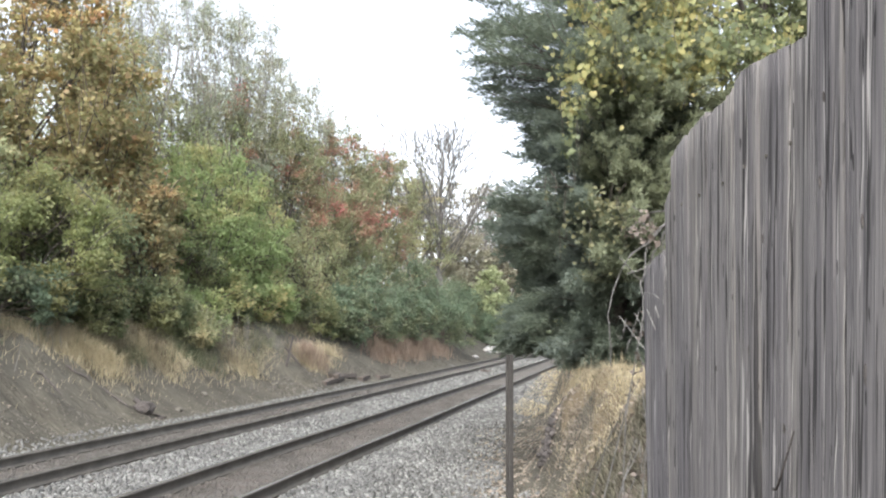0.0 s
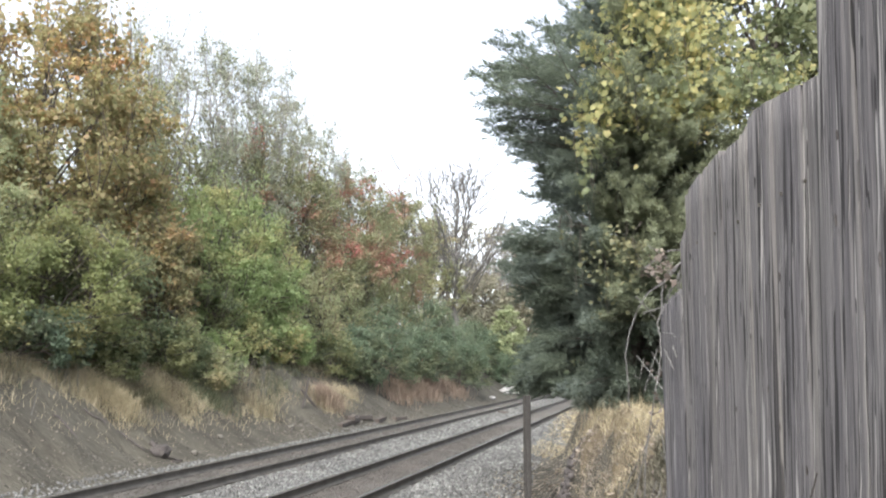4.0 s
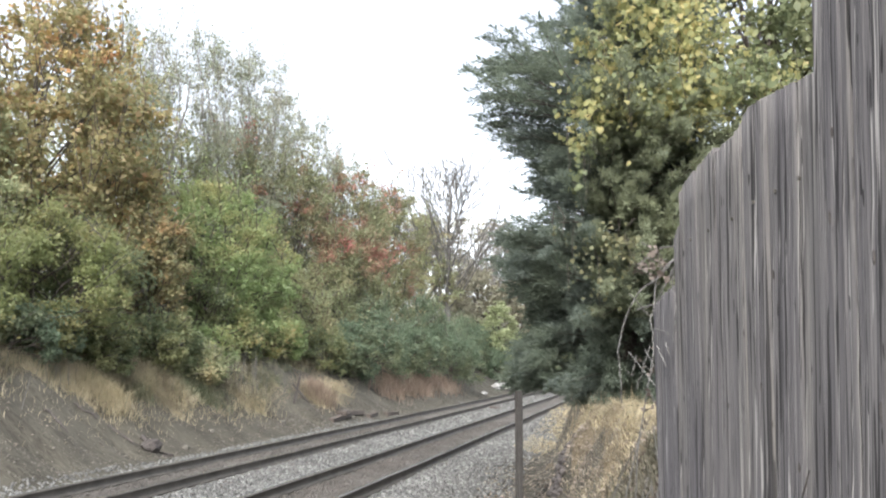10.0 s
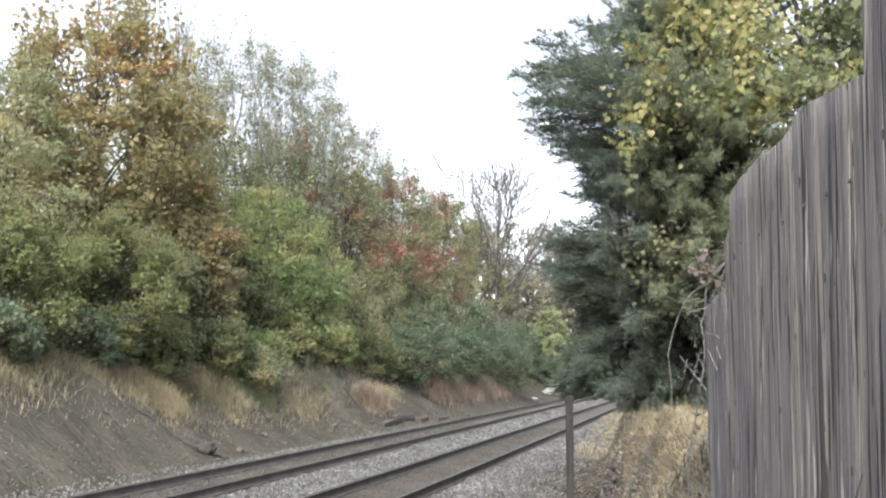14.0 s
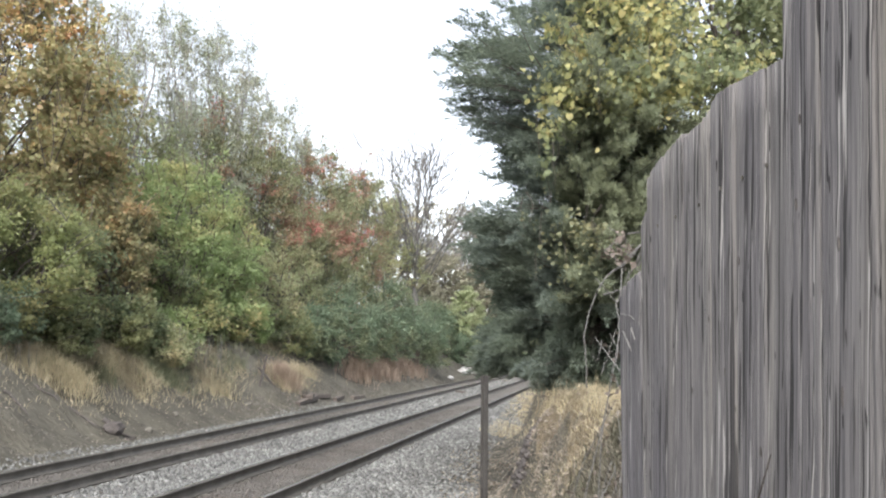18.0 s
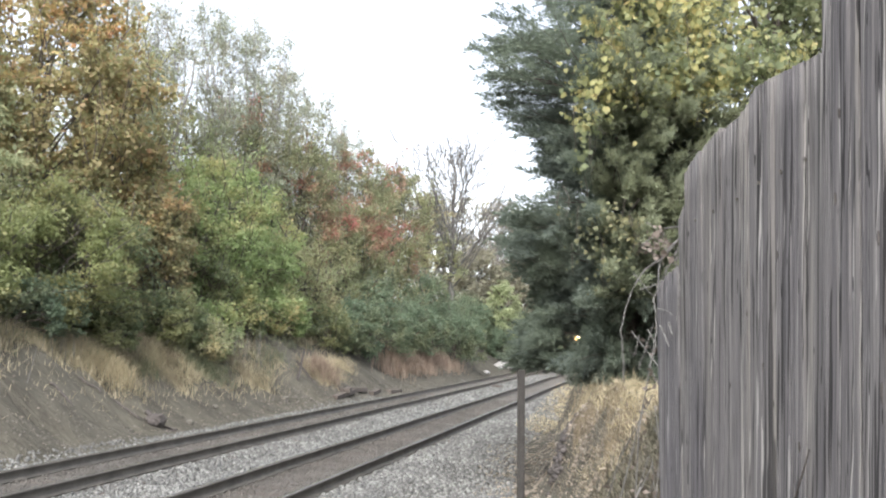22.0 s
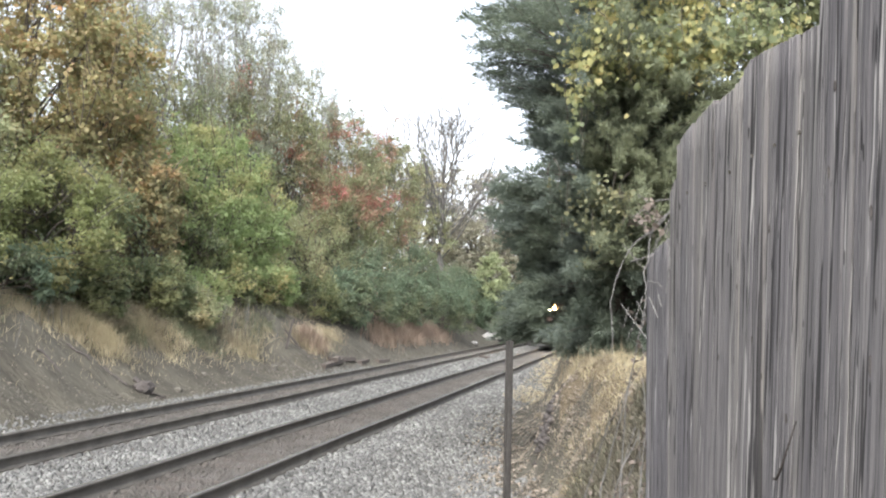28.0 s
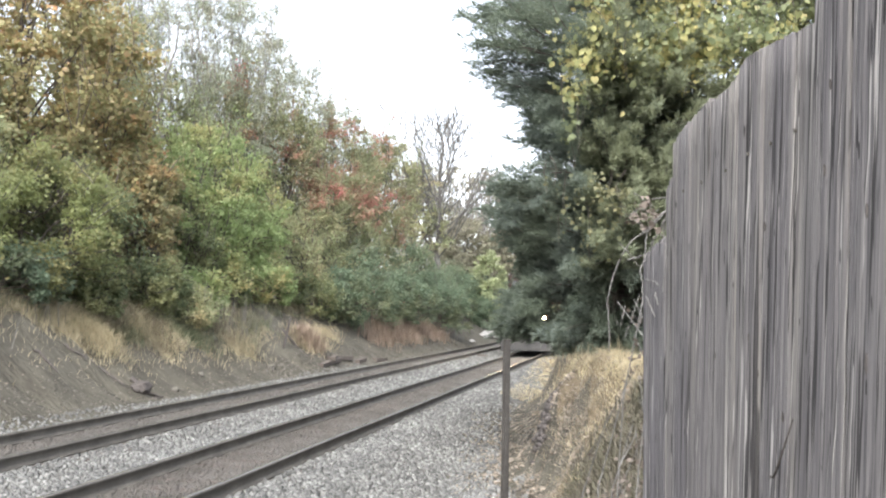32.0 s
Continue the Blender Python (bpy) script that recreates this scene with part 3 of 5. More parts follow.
# ---- the board fence beside the camera ----
def board_mesh(rng, y0, y1, z0, crest, thick=0.017, rag=0.003):
    """A weathered board: ridges and open furrows along its grain, worn edges, and a ragged top that follows crest(y)."""
    nx, nz = max(16, int((y1 - y0) / 0.0022)), 26
    width = y1 - y0
    xs = np.linspace(-width / 2, width / 2, nx)
    low = np.interp(xs, np.linspace(-width / 2, width / 2, 9), rng.normal(size=9)) * 0.0007
    groove = np.convolve(rng.normal(size=nx + 4), [0.25, 0.5, 0.25], "same")[2:-2] * 0.0006 + low
    for _ in range(max(2, int(width / 0.022))):
        groove += rng.uniform(0.0012, 0.0035) * np.exp(-((xs - rng.uniform(-0.5, 0.5) * width) / 0.0016) ** 2)
    for _ in range(max(2, int(width / 0.03))):
        groove -= rng.uniform(0.0008, 0.0018) * np.exp(-((xs - rng.uniform(-0.5, 0.5) * width) / 0.003) ** 2)
    edge = np.zeros(nx)
    edge[:2], edge[-2:] = (0.004, 0.0014), (0.0014, 0.004)
    # the board's x runs against the fence's y
    top = crest((y0 + y1) / 2 - xs) - rag * np.abs(np.convolve(rng.normal(size=nx + 2), [0.3, 0.4, 0.3], "same")[1:-1]) * 1.6
    f = np.linspace(0, 1, nz)
    X = np.repeat(xs[:, None], nz, 1)
    Z = z0 + (top[:, None] - z0) * f[None]
    a = np.cumsum(rng.normal(size=nz)) * 0.00045 + rng.normal() * 0.005 * (f - 0.5)
    inner = 1 - (np.abs(xs) / (width / 2)) ** 4
    X = X + a[None] * inner[:, None]
    deep = 0.55 + 0.45 * np.sin(f[None] * rng.uniform(2, 7) + xs[:, None] * 300)
    front = -thick / 2 + groove[:, None] * deep + edge[:, None] + rng.normal(size=(nx, nz)) * 0.0002
    backf = np.full((nx, nz), thick / 2) - edge[:, None]
    fv = np.stack([X, front, Z], -1).reshape(-1, 3)
    bv = np.stack([X, backf, Z], -1).reshape(-1, 3)
    i, j = np.meshgrid(np.arange(nx - 1), np.arange(nz - 1), indexing="ij")
    q = np.stack([i * nz + j, (i + 1) * nz + j, (i + 1) * nz + j + 1, i * nz + j + 1], -1).reshape(-1, 4)
    N = nx * nz
    rim = [np.array([[c * nz + nz - 1, (c + 1) * nz + nz - 1, N + (c + 1) * nz + nz - 1, N + c * nz + nz - 1] for c in range(nx - 1)]),
           np.array([[r, r + 1, N + r + 1, N + r] for r in range(nz - 1)]),
           np.array([[(nx - 1) * nz + r + 1, (nx - 1) * nz + r, N + (nx - 1) * nz + r, N + (nx - 1) * nz + r + 1] for r in range(nz - 1)])]
    return soup("board", np.concatenate([fv, bv]), np.concatenate([q, q[:, ::-1] + N, *rim]))


FENCE_X = 0.556


def fence_lean(y):
    """Lean of the boards in degrees, shaped to fit the camera's view: upright at the far end, leaning back more and
    more towards the near end.
    """
    return float(np.interp(y, [1.0, 1.26, 1.6, 2.0, 2.3], [2.4, 2.2, 1.4, 0.7, 0.2]))


def fence_shift(y, z):
    """How far the lean carries the fence's face back at a height over the fence's foot."""
    return math.tan(radians(fence_lean(y))) * (z - 1.43)


def build_fence():
    base = 0.92
    rng = np.random.default_rng(21)
    root = thing("wooden_fence", pose(FENCE_X, 1.5, base), "weathered grey board fence with a taller near section", "fence")
    # board edges along the fence; the low section's tops follow one worn, rounded line that drops towards its end
    def crest(y):
        return np.interp(y, [1.25, 1.30, 1.38, 1.44, 1.50, 1.552, 1.578, 1.60, 1.65, 1.711, 1.752, 1.757, 1.81, 1.86, 1.92, 1.97, 2.0, 2.018, 2.024, 2.06, 2.092, 2.097, 2.20, 2.31],
                         [2.758, 2.765, 2.774, 2.781, 2.787, 2.789, 2.780, 2.768, 2.759, 2.757, 2.756, 2.765, 2.758, 2.753, 2.744, 2.735, 2.729, 2.716, 2.645, 2.636, 2.618, 2.500, 2.486, 2.466]) - base

    low = [(1.266, 1.340, 0.002), (1.344, 1.466, 0.003), (1.468, 1.590, 0.004), (1.593, 1.753, 0.004), (1.755, 1.886, 0.004), (1.888, 2.019, 0.005), (2.022, 2.093, 0.006), (2.096, 2.312, 0.010)]
    tall = [(1.146, 1.262), (1.000, 1.139), (0.858, 0.996), (0.716, 0.854), (0.574, 0.712), (0.432, 0.570), (0.29, 0.428)]
    for y0, y1, rag in low + [(y0, y1, 0.002) for y0, y1 in tall]:
        high = y1 < 1.263
        me = board_mesh(rng, y0, y1, 0.04, (lambda y: 3.245 - base + 0 * y) if high else crest, rag=rag)
        ob = part("board", me, WOOD, root)
        proud = (0.006 if high else 0.0) + 0.0012 * rng.normal()
        ob.matrix_local = pose(0.0085 - proud + fence_shift((y0 + y1) / 2, 0), (y0 + y1) / 2 - 1.5, 0, -fence_lean((y0 + y1) / 2), 0, -90 + 0.35 * rng.normal())
    for z, y0, y1 in ((0.35, 0.2, 2.24), (1.45, 0.2, 2.24), (2.15, 0.2, 1.28)):
        bm = box(bmesh.new(), 0.022, 0.060, y0 - 1.5, y1 - 1.5, z, z + 0.089, 0.003)
        for vert in bm.verts:
            vert.co.x += fence_shift(vert.co.y + 1.5, vert.co.z)
        part("fence_rail", bm, WOOD, root)
    for y, top in ((2.18, 1.45), (0.75, 2.33)):
        bm = box(bmesh.new(), 0.062, 0.151, y - 1.545, y - 1.455, -0.35, top, 0.004)
        for vert in bm.verts:
            vert.co.x += fence_shift(y, vert.co.z)
        part("fence_post", bm, WOOD, root)
    # nails and knots
    for y, z in ((1.33, 1.70), (1.43, 1.70), (1.53, 1.70), (1.65, 1.69), (1.80, 1.69), (1.93, 1.69)):
        bm = bmesh.new()
        bmesh.ops.create_cone(bm, cap_ends=True, segments=8, radius1=0.004, radius2=0.003, depth=0.004, matrix=pose(-0.0015 + fence_shift(y, z - 0.02), y - 1.5, z - 0.02, 0, 90, 0))
        part("nail", bm, RUST, root)
    for y, z, r in ((1.214, 1.595, 0.0045), (1.449, 1.537, 0.004), (1.517, 1.341, 0.004), (1.083, 1.32, 0.007), (1.47, 1.28, 0.0035), (1.60, 1.44, 0.003), (1.20, 1.72, 0.004), (1.09, 1.52, 0.005), (1.70, 1.30, 0.003), (1.36, 1.22, 0.004)):
        bm = bmesh.new()
        bmesh.ops.create_uvsphere(bm, u_segments=8, v_segments=6, radius=r)
        bmesh.ops.transform(bm, verts=bm.verts, matrix=pose(-0.001 - 0.006 * (y < 1.28) + fence_shift(y, z), y - 1.5, z) @ Matrix.Diagonal((0.35, 0.8, 2.2, 1)))
        part("knot", bm, KNOT, root)


build_fence()


def build_sign_post():
    """A steel channel post with flanges and a row of holes, standing on the slope of the bank."""
    x, y = 0.462, 6.0
    u, v = x * CT - y * ST, x * ST + y * CT
    z = float(ground_height(u, v))
    root = thing("steel_post", pose(x, y, z, 0, 0.4, 12), "thin dark weathered steel channel post standing upright", "post")
    h = 2.118 - z
    prof = [(-0.028, 0.006), (-0.016, 0.006), (-0.010, -0.016), (0.010, -0.016), (0.016, 0.006), (0.028, 0.006), (0.028, 0.0095), (0.0135, 0.0095), (0.0075, -0.0125), (-0.0075, -0.0125), (-0.0135, 0.0095), (-0.028, 0.0095)]
    k, zs = len(prof), (-0.4, 0.3, 0.7, h)
    verts = [(a, b, zz) for zz in zs for a, b in prof]
    bm = bmesh.new()
    bv = [bm.verts.new(c) for c in verts]
    for i in range(len(zs) - 1):
        for j in range(k):
            bm.faces.new((bv[i * k + j], bv[i * k + (j + 1) % k], bv[(i + 1) * k + (j + 1) % k], bv[(i + 1) * k + j]))
    bm.faces.new(bv[-k:])
    part("channel", bm, STEEL, root)


build_sign_post()

PALE = rough_material("pale concrete and stone", [(0.2, (0.16, 0.157, 0.15)), (0.5, (0.26, 0.256, 0.246)), (0.8, (0.36, 0.354, 0.342))], 3, 30, relief=0.4)

GREY_BARK = rough_material("grey bark", [(0.2, (0.075, 0.071, 0.066)), (0.5, (0.13, 0.123, 0.115)), (0.8, (0.20, 0.19, 0.178))], 3, 30, relief=0.6, stretch=(3, 3, 0.6))

# ---- foliage colours ----
HACKBERRY = leaf_material("deep green broad leaves", [(0.052, 0.068, 0.030), (0.070, 0.088, 0.036), (0.092, 0.108, 0.042)], [(0.085, 0.095, 0.036), (0.125, 0.125, 0.045)], 0.7, glow=0.5, gain=2.0, keep=0.75)
AMBER = leaf_material("amber and olive leaves", [(0.075, 0.088, 0.036), (0.105, 0.105, 0.04), (0.14, 0.118, 0.042), (0.10, 0.085, 0.042)], [(0.17, 0.125, 0.042), (0.19, 0.10, 0.04), (0.13, 0.12, 0.04)], 1.3, glow=0.55, gain=2.3, keep=0.74, even=0.8, patch_span=(0.5, 0.64))
SYCAMORE = leaf_material("turning broad leaves", [(0.075, 0.088, 0.033), (0.100, 0.102, 0.036), (0.124, 0.108, 0.039), (0.132, 0.092, 0.038), (0.098, 0.076, 0.040)], [(0.12, 0.115, 0.035), (0.175, 0.14, 0.038), (0.205, 0.118, 0.036), (0.215, 0.08, 0.034)], 0.55, glow=0.55, gain=2.7, keep=0.78, patch_span=(0.50, 0.66))
WILLOW = leaf_material("grey green slim leaves", [(0.11, 0.13, 0.08), (0.15, 0.17, 0.11), (0.19, 0.20, 0.13)], [(0.13, 0.125, 0.085), (0.18, 0.165, 0.11)], 0.4, gain=1.75)
VINE_GREEN = leaf_material("fresh green vine leaves", [(0.075, 0.115, 0.032), (0.105, 0.15, 0.04), (0.145, 0.19, 0.05)], [(0.12, 0.14, 0.04), (0.19, 0.18, 0.05), (0.24, 0.16, 0.045)], 0.5, patch_span=(0.48, 0.66), glow=0.58, gain=2.3, keep=0.7)
DARK_GREEN = leaf_material("olive green shrub leaves", [(0.050, 0.070, 0.032), (0.068, 0.090, 0.036), (0.090, 0.110, 0.042)], [(0.075, 0.092, 0.034), (0.105, 0.115, 0.038), (0.14, 0.13, 0.042)], 0.6, patch_span=(0.42, 0.6), glow=0.58, gain=2.3, keep=0.72)
OLIVE_VINE = leaf_material("yellow green vine leaves", [(0.072, 0.092, 0.030), (0.098, 0.116, 0.036), (0.128, 0.140, 0.044)], [(0.055, 0.075, 0.034), (0.12, 0.115, 0.04), (0.165, 0.135, 0.042)], 0.6, patch_span=(0.44, 0.62), glow=0.58, gain=2.2, keep=0.78)
RED_LEAF = leaf_material("reddening leaves", [(0.085, 0.105, 0.045), (0.11, 0.125, 0.055), (0.14, 0.13, 0.06)], [(0.20, 0.06, 0.055), (0.27, 0.055, 0.065), (0.21, 0.09, 0.06), (0.13, 0.11, 0.05)], 0.42, patch_span=(0.50, 0.64), glow=0.52, gain=2.1, keep=0.76)
MID_GREEN = leaf_material("dull green leaves", [(0.08, 0.10, 0.04), (0.11, 0.13, 0.05), (0.145, 0.155, 0.06)], [(0.15, 0.135, 0.05), (0.20, 0.155, 0.06)], 0.5, glow=0.55, gain=2.35, keep=0.68)
BLUE_GREEN = leaf_material("blue green shrub leaves", [(0.048, 0.075, 0.045), (0.065, 0.095, 0.055), (0.085, 0.115, 0.064)], [(0.065, 0.085, 0.042), (0.105, 0.11, 0.052)], 0.6, glow=0.5, gain=2.15)
LIME = leaf_material("bright yellow green leaves", [(0.17, 0.22, 0.06), (0.22, 0.27, 0.08), (0.27, 0.31, 0.10)], [(0.16, 0.2, 0.06), (0.26, 0.28, 0.1)], 0.6, keep=0.6, gain=1.35)
HAZE_LEAF = leaf_material("thin brownish far leaves", [(0.15, 0.13, 0.09), (0.19, 0.17, 0.11), (0.17, 0.18, 0.10)], [(0.14, 0.15, 0.08), (0.20, 0.17, 0.11)], 0.3, keep=0.7)
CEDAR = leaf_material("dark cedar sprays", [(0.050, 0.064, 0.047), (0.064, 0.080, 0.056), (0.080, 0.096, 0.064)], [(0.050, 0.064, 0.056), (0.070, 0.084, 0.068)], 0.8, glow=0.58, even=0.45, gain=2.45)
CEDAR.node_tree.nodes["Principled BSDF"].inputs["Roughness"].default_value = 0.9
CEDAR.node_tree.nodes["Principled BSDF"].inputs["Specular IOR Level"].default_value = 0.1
# lighter copy of CEDAR: light on the front sprays put into the colour
CEDAR_LIT = leaf_material("olive green cedar sprays coloured as lit", [(0.078, 0.090, 0.052), (0.098, 0.110, 0.062), (0.118, 0.130, 0.07)], [(0.070, 0.086, 0.058), (0.10, 0.115, 0.07)], 0.8, glow=0.55, even=0.6, gain=2.35)
CEDAR_LIT.node_tree.nodes["Principled BSDF"].inputs["Roughness"].default_value = 0.9
VINE_YELLOW = leaf_material("yellowing vine leaves", [(0.095, 0.11, 0.04), (0.13, 0.14, 0.048), (0.175, 0.172, 0.055), (0.22, 0.20, 0.06), (0.24, 0.185, 0.058)], [(0.06, 0.078, 0.036), (0.08, 0.098, 0.042), (0.105, 0.118, 0.05)], 1.1, glow=0.58, even=0.75, gain=2.4, keep=0.78, patch_span=(0.47, 0.58))
VINE_DULL = leaf_material("dull green vine leaves", [(0.078, 0.088, 0.045), (0.10, 0.11, 0.052), (0.13, 0.135, 0.062)], [(0.12, 0.12, 0.055), (0.165, 0.15, 0.065)], 1.5, glow=0.55, even=0.8, gain=1.65)
STRAW = leaf_material("dry straw grass", [(0.172, 0.140, 0.068), (0.23, 0.189, 0.096), (0.285, 0.238, 0.130)], [(0.115, 0.092, 0.051), (0.165, 0.133, 0.075)], 0.9, glow=0.3, even=0.8, gain=2.05, patch_span=(0.42, 0.6), keep=0.7)
BANK_STRAW = leaf_material("dull straw grass", [(0.160, 0.131, 0.068), (0.212, 0.175, 0.094), (0.262, 0.219, 0.126)], [(0.10, 0.082, 0.049), (0.15, 0.122, 0.072)], 0.9, glow=0.3, even=0.7, gain=2.0, patch_span=(0.46, 0.64), keep=0.72)
WEED = leaf_material("green brown weeds", [(0.062, 0.086, 0.036), (0.086, 0.108, 0.044), (0.115, 0.115, 0.055)], [(0.09, 0.075, 0.045), (0.13, 0.105, 0.06)], 0.7, glow=0.25, keep=0.65)
LITTER = leaf_material("dry leaf litter", [(0.085, 0.068, 0.052), (0.125, 0.102, 0.078), (0.17, 0.142, 0.108)], [(0.10, 0.08, 0.058), (0.15, 0.12, 0.085), (0.20, 0.165, 0.12)], 1.0, glow=0.15)
WITHERED = leaf_material("withered brown weeds", [(0.09, 0.075, 0.058), (0.135, 0.113, 0.088), (0.19, 0.162, 0.125)], [(0.075, 0.06, 0.046), (0.125, 0.103, 0.077)], 1.2, glow=0.2, even=0.9)
# olive brown weeds, darkened in the colour for the shadow they stand in
SHADED_WEED = leaf_material("olive brown weeds coloured as shaded", [(0.042, 0.038, 0.025), (0.058, 0.051, 0.033), (0.076, 0.065, 0.042)], [(0.046, 0.047, 0.027), (0.064, 0.062, 0.034)], 1.4, glow=0.2)
GREEN_WEED = leaf_material("soft green weeds", [(0.085, 0.10, 0.05), (0.11, 0.125, 0.06), (0.14, 0.145, 0.075)], [(0.12, 0.115, 0.065), (0.15, 0.13, 0.075)], 2.0, glow=0.35)
RUSSET = leaf_material("reddish brown dry weeds", [(0.13, 0.088, 0.062), (0.165, 0.115, 0.08), (0.20, 0.15, 0.105)], [(0.11, 0.08, 0.058), (0.15, 0.115, 0.08)], 1.0, glow=0.3)
BROWN_LEAF = leaf_material("withered brown leaves", [(0.05, 0.038, 0.03), (0.08, 0.062, 0.048), (0.115, 0.09, 0.07)], [(0.05, 0.04, 0.032), (0.09, 0.07, 0.055)], 2.0, glow=0.2)


# ---- the wooded bank beyond the tracks ----
def build_left_wood():
    def at(u, v):
        return stand(u, v)
    T = leafy_tree
    T("sycamore_tree", *at(-19.9, 23.7), 12.5, 4.6, 0.15, SYCAMORE, "tall sycamore with yellow, orange and brown autumn leaves", "tree", 101, 0.0, 64, 31000, 0.23, slim=0.85, shell=0.5, sprays=190)
    T("sycamore_tree", *at(-18.6, 25.6), 7.6, 2.7, 0.15, SYCAMORE, "young sycamore with yellow and brown leaves below the tall one", "tree", 211, 0.15, 34, 13000, 0.3, slim=0.85, shell=0.5, sprays=60)
    T("green_tree", *at(-20.0, 19.6), 8.6, 3.0, 0.117, MID_GREEN, "leafy green tree beside the sycamore", "tree", 102, 0.05, 30, 18414, 0.36, sprays=70)
    T("willow_tree", *at(-22.0, 38.5), 17.6, 4.8, 0.148, WILLOW, "slender grey-green tree with wispy open top", "tree", 103, 0.05, 55, 33000, 0.27, bark=PALE_BARK, slim=0.30, shell=0.55, lean=(0, 0, 0.7), stems=4, sprays=110)
    T("willow_tree", *at(-22.0, 43.5), 18.4, 4.6, 0.156, WILLOW, "slender grey-green tree with wispy open top", "tree", 104, 0.05, 50, 24750, 0.27, bark=PALE_BARK, slim=0.30, shell=0.55, lean=(0, 0, 0.7), stems=4, sprays=90)
    T("shrub", *at(-16.6, 20.2), 4.2, 2.7, 0.102, OLIVE_VINE, "dense shrub overgrown with yellow-green vine leaves", "shrub", 105, 0.0, 46, 23760, 0.28, stems=3, sprays=110)
    T("shrub", *at(-17.0, 16.2), 4.0, 2.5, 0.102, OLIVE_VINE, "dense shrub overgrown with yellow-green vine leaves", "shrub", 106, 0.0, 42, 19800, 0.28, stems=3, sprays=110)
    T("shrub", *at(-19.4, 17.4), 4.8, 3.0, 0.125, OLIVE_VINE, "dense shrub overgrown with yellow-green vine leaves", "shrub", 190, 0.0, 30, 9000, 0.4, stems=3)
    T("vine_covered_tree", *at(-17.3, 30.6), 7.2, 2.9, 0.117, VINE_GREEN, "small tree draped in bright green vines", "tree", 107, 0.0, 37, 31680, 0.36, stems=2, lean=(0, 0, -0.5), skirt=0.95, sprays=70)
    T("vine_covered_tree", *at(-18.0, 27.3), 6.0, 2.2, 0.117, VINE_GREEN, "small tree draped in green and yellow vines", "tree", 108, 0.0, 27, 19800, 0.38, stems=2, lean=(0, 0, -0.5), skirt=0.95, sprays=70)
    T("vine_covered_tree", *at(-17.0, 34.2), 5.8, 2.1, 0.117, VINE_GREEN, "small tree draped in bright green vines", "tree", 118, 0.0, 27, 18480, 0.38, stems=2, lean=(0, 0, -0.5), skirt=0.95, sprays=70)
    T("yellowing_shrub", *at(-16.5, 25.2), 4.9, 1.6, 0.13, AMBER, "low shrub with yellow and orange leaves", "shrub", 119, 0.05, 26, 9000, 0.4, stems=3, sprays=70)
    T("sumac_tree", *at(-19.0, 42.2), 11.0, 3.5, 0.132, RED_LEAF, "small tree with red and dull green autumn leaves", "tree", 109, 0.02, 40, 26400, 0.33, stems=2, sprays=70)
    T("sumac_tree", *at(-20.6, 40.0), 12.0, 3.0, 0.132, RED_LEAF, "small tree with red and dull green autumn leaves", "tree", 210, 0.3, 30, 12000, 0.33, stems=2, sprays=70)
    T("sumac_tree", *at(-19.5, 52.9), 13.4, 3.8, 0.148, RED_LEAF, "small tree with red and dull green autumn leaves", "tree", 110, 0.02, 40, 23760, 0.33, stems=2, sprays=70)
    T("sumac_tree", *at(-18.5, 59.2), 13.2, 3.3, 0.156, RED_LEAF, "small tree with red and dull green autumn leaves", "tree", 111, 0.02, 37, 18480, 0.33, stems=2, sprays=70)
    T("green_tree", *at(-19.5, 71.6), 14.0, 3.4, 0.171, MID_GREEN, "dull green tree farther along the bank", "tree", 112, 0.02, 32, 12276, 0.34, sprays=70)
    T("green_tree", *at(-21.5, 34.5), 10.0, 4.0, 0.140, MID_GREEN, "dull green tree behind the vine-covered shrubs", "tree", 113, 0.0, 32, 11500, 0.36, sprays=70)
    T("green_tree", *at(-27.0, 36.4), 14.5, 5.8, 0.171, MID_GREEN, "dull green tree deep in the wood", "tree", 114, 0.0, 37, 10000, 0.36, sprays=70)
    T("green_tree", *at(-27.0, 53.4), 17.0, 6.6, 0.187, MID_GREEN, "dull green tree deep in the wood", "tree", 115, 0.0, 37, 10000, 0.36, sprays=70)
    T("green_tree", *at(-27.0, 71.0), 16.5, 6.2, 0.202, MID_GREEN, "dull green tree deep in the wood", "tree", 116, 0.0, 37, 9000, 0.36, sprays=70)
    T("green_tree", *at(-24.5, 24.0), 9.0, 4.2, 0.156, MID_GREEN, "dull green tree deep in the wood", "tree", 117, 0.0, 35, 9500, 0.36, sprays=70)
    T("green_tree", *at(-22.0, 29.5), 13.2, 3.8, 0.151, MID_GREEN, "dull green tree between sycamore and willows", "tree", 131, 0.0, 34, 11500, 0.34, sprays=70)
    T("dogwood_shrub", *at(-20.2, 38.0), 8.6, 2.6, 0.13, BLUE_GREEN, "dark blue-green tree crown below the wispy trees", "tree", 137, 0.1, 26, 9000, 0.38, stems=2, sprays=40)
    T("willow_tree", *at(-22.0, 50.6), 17.0, 4.4, 0.162, WILLOW, "slender grey-green tree with wispy open top", "tree", 132, 0.0, 44, 20000, 0.3, bark=PALE_BARK, slim=0.30, shell=0.5, lean=(0, 0, 0.7), stems=4, sprays=60)
    T("willow_tree", *at(-23.0, 33.5), 16.6, 4.2, 0.151, WILLOW, "slender grey-green tree with wispy open top", "tree", 133, 0.0, 44, 22000, 0.3, bark=PALE_BARK, slim=0.30, shell=0.5, lean=(0, 0, 0.7), stems=4, sprays=90)
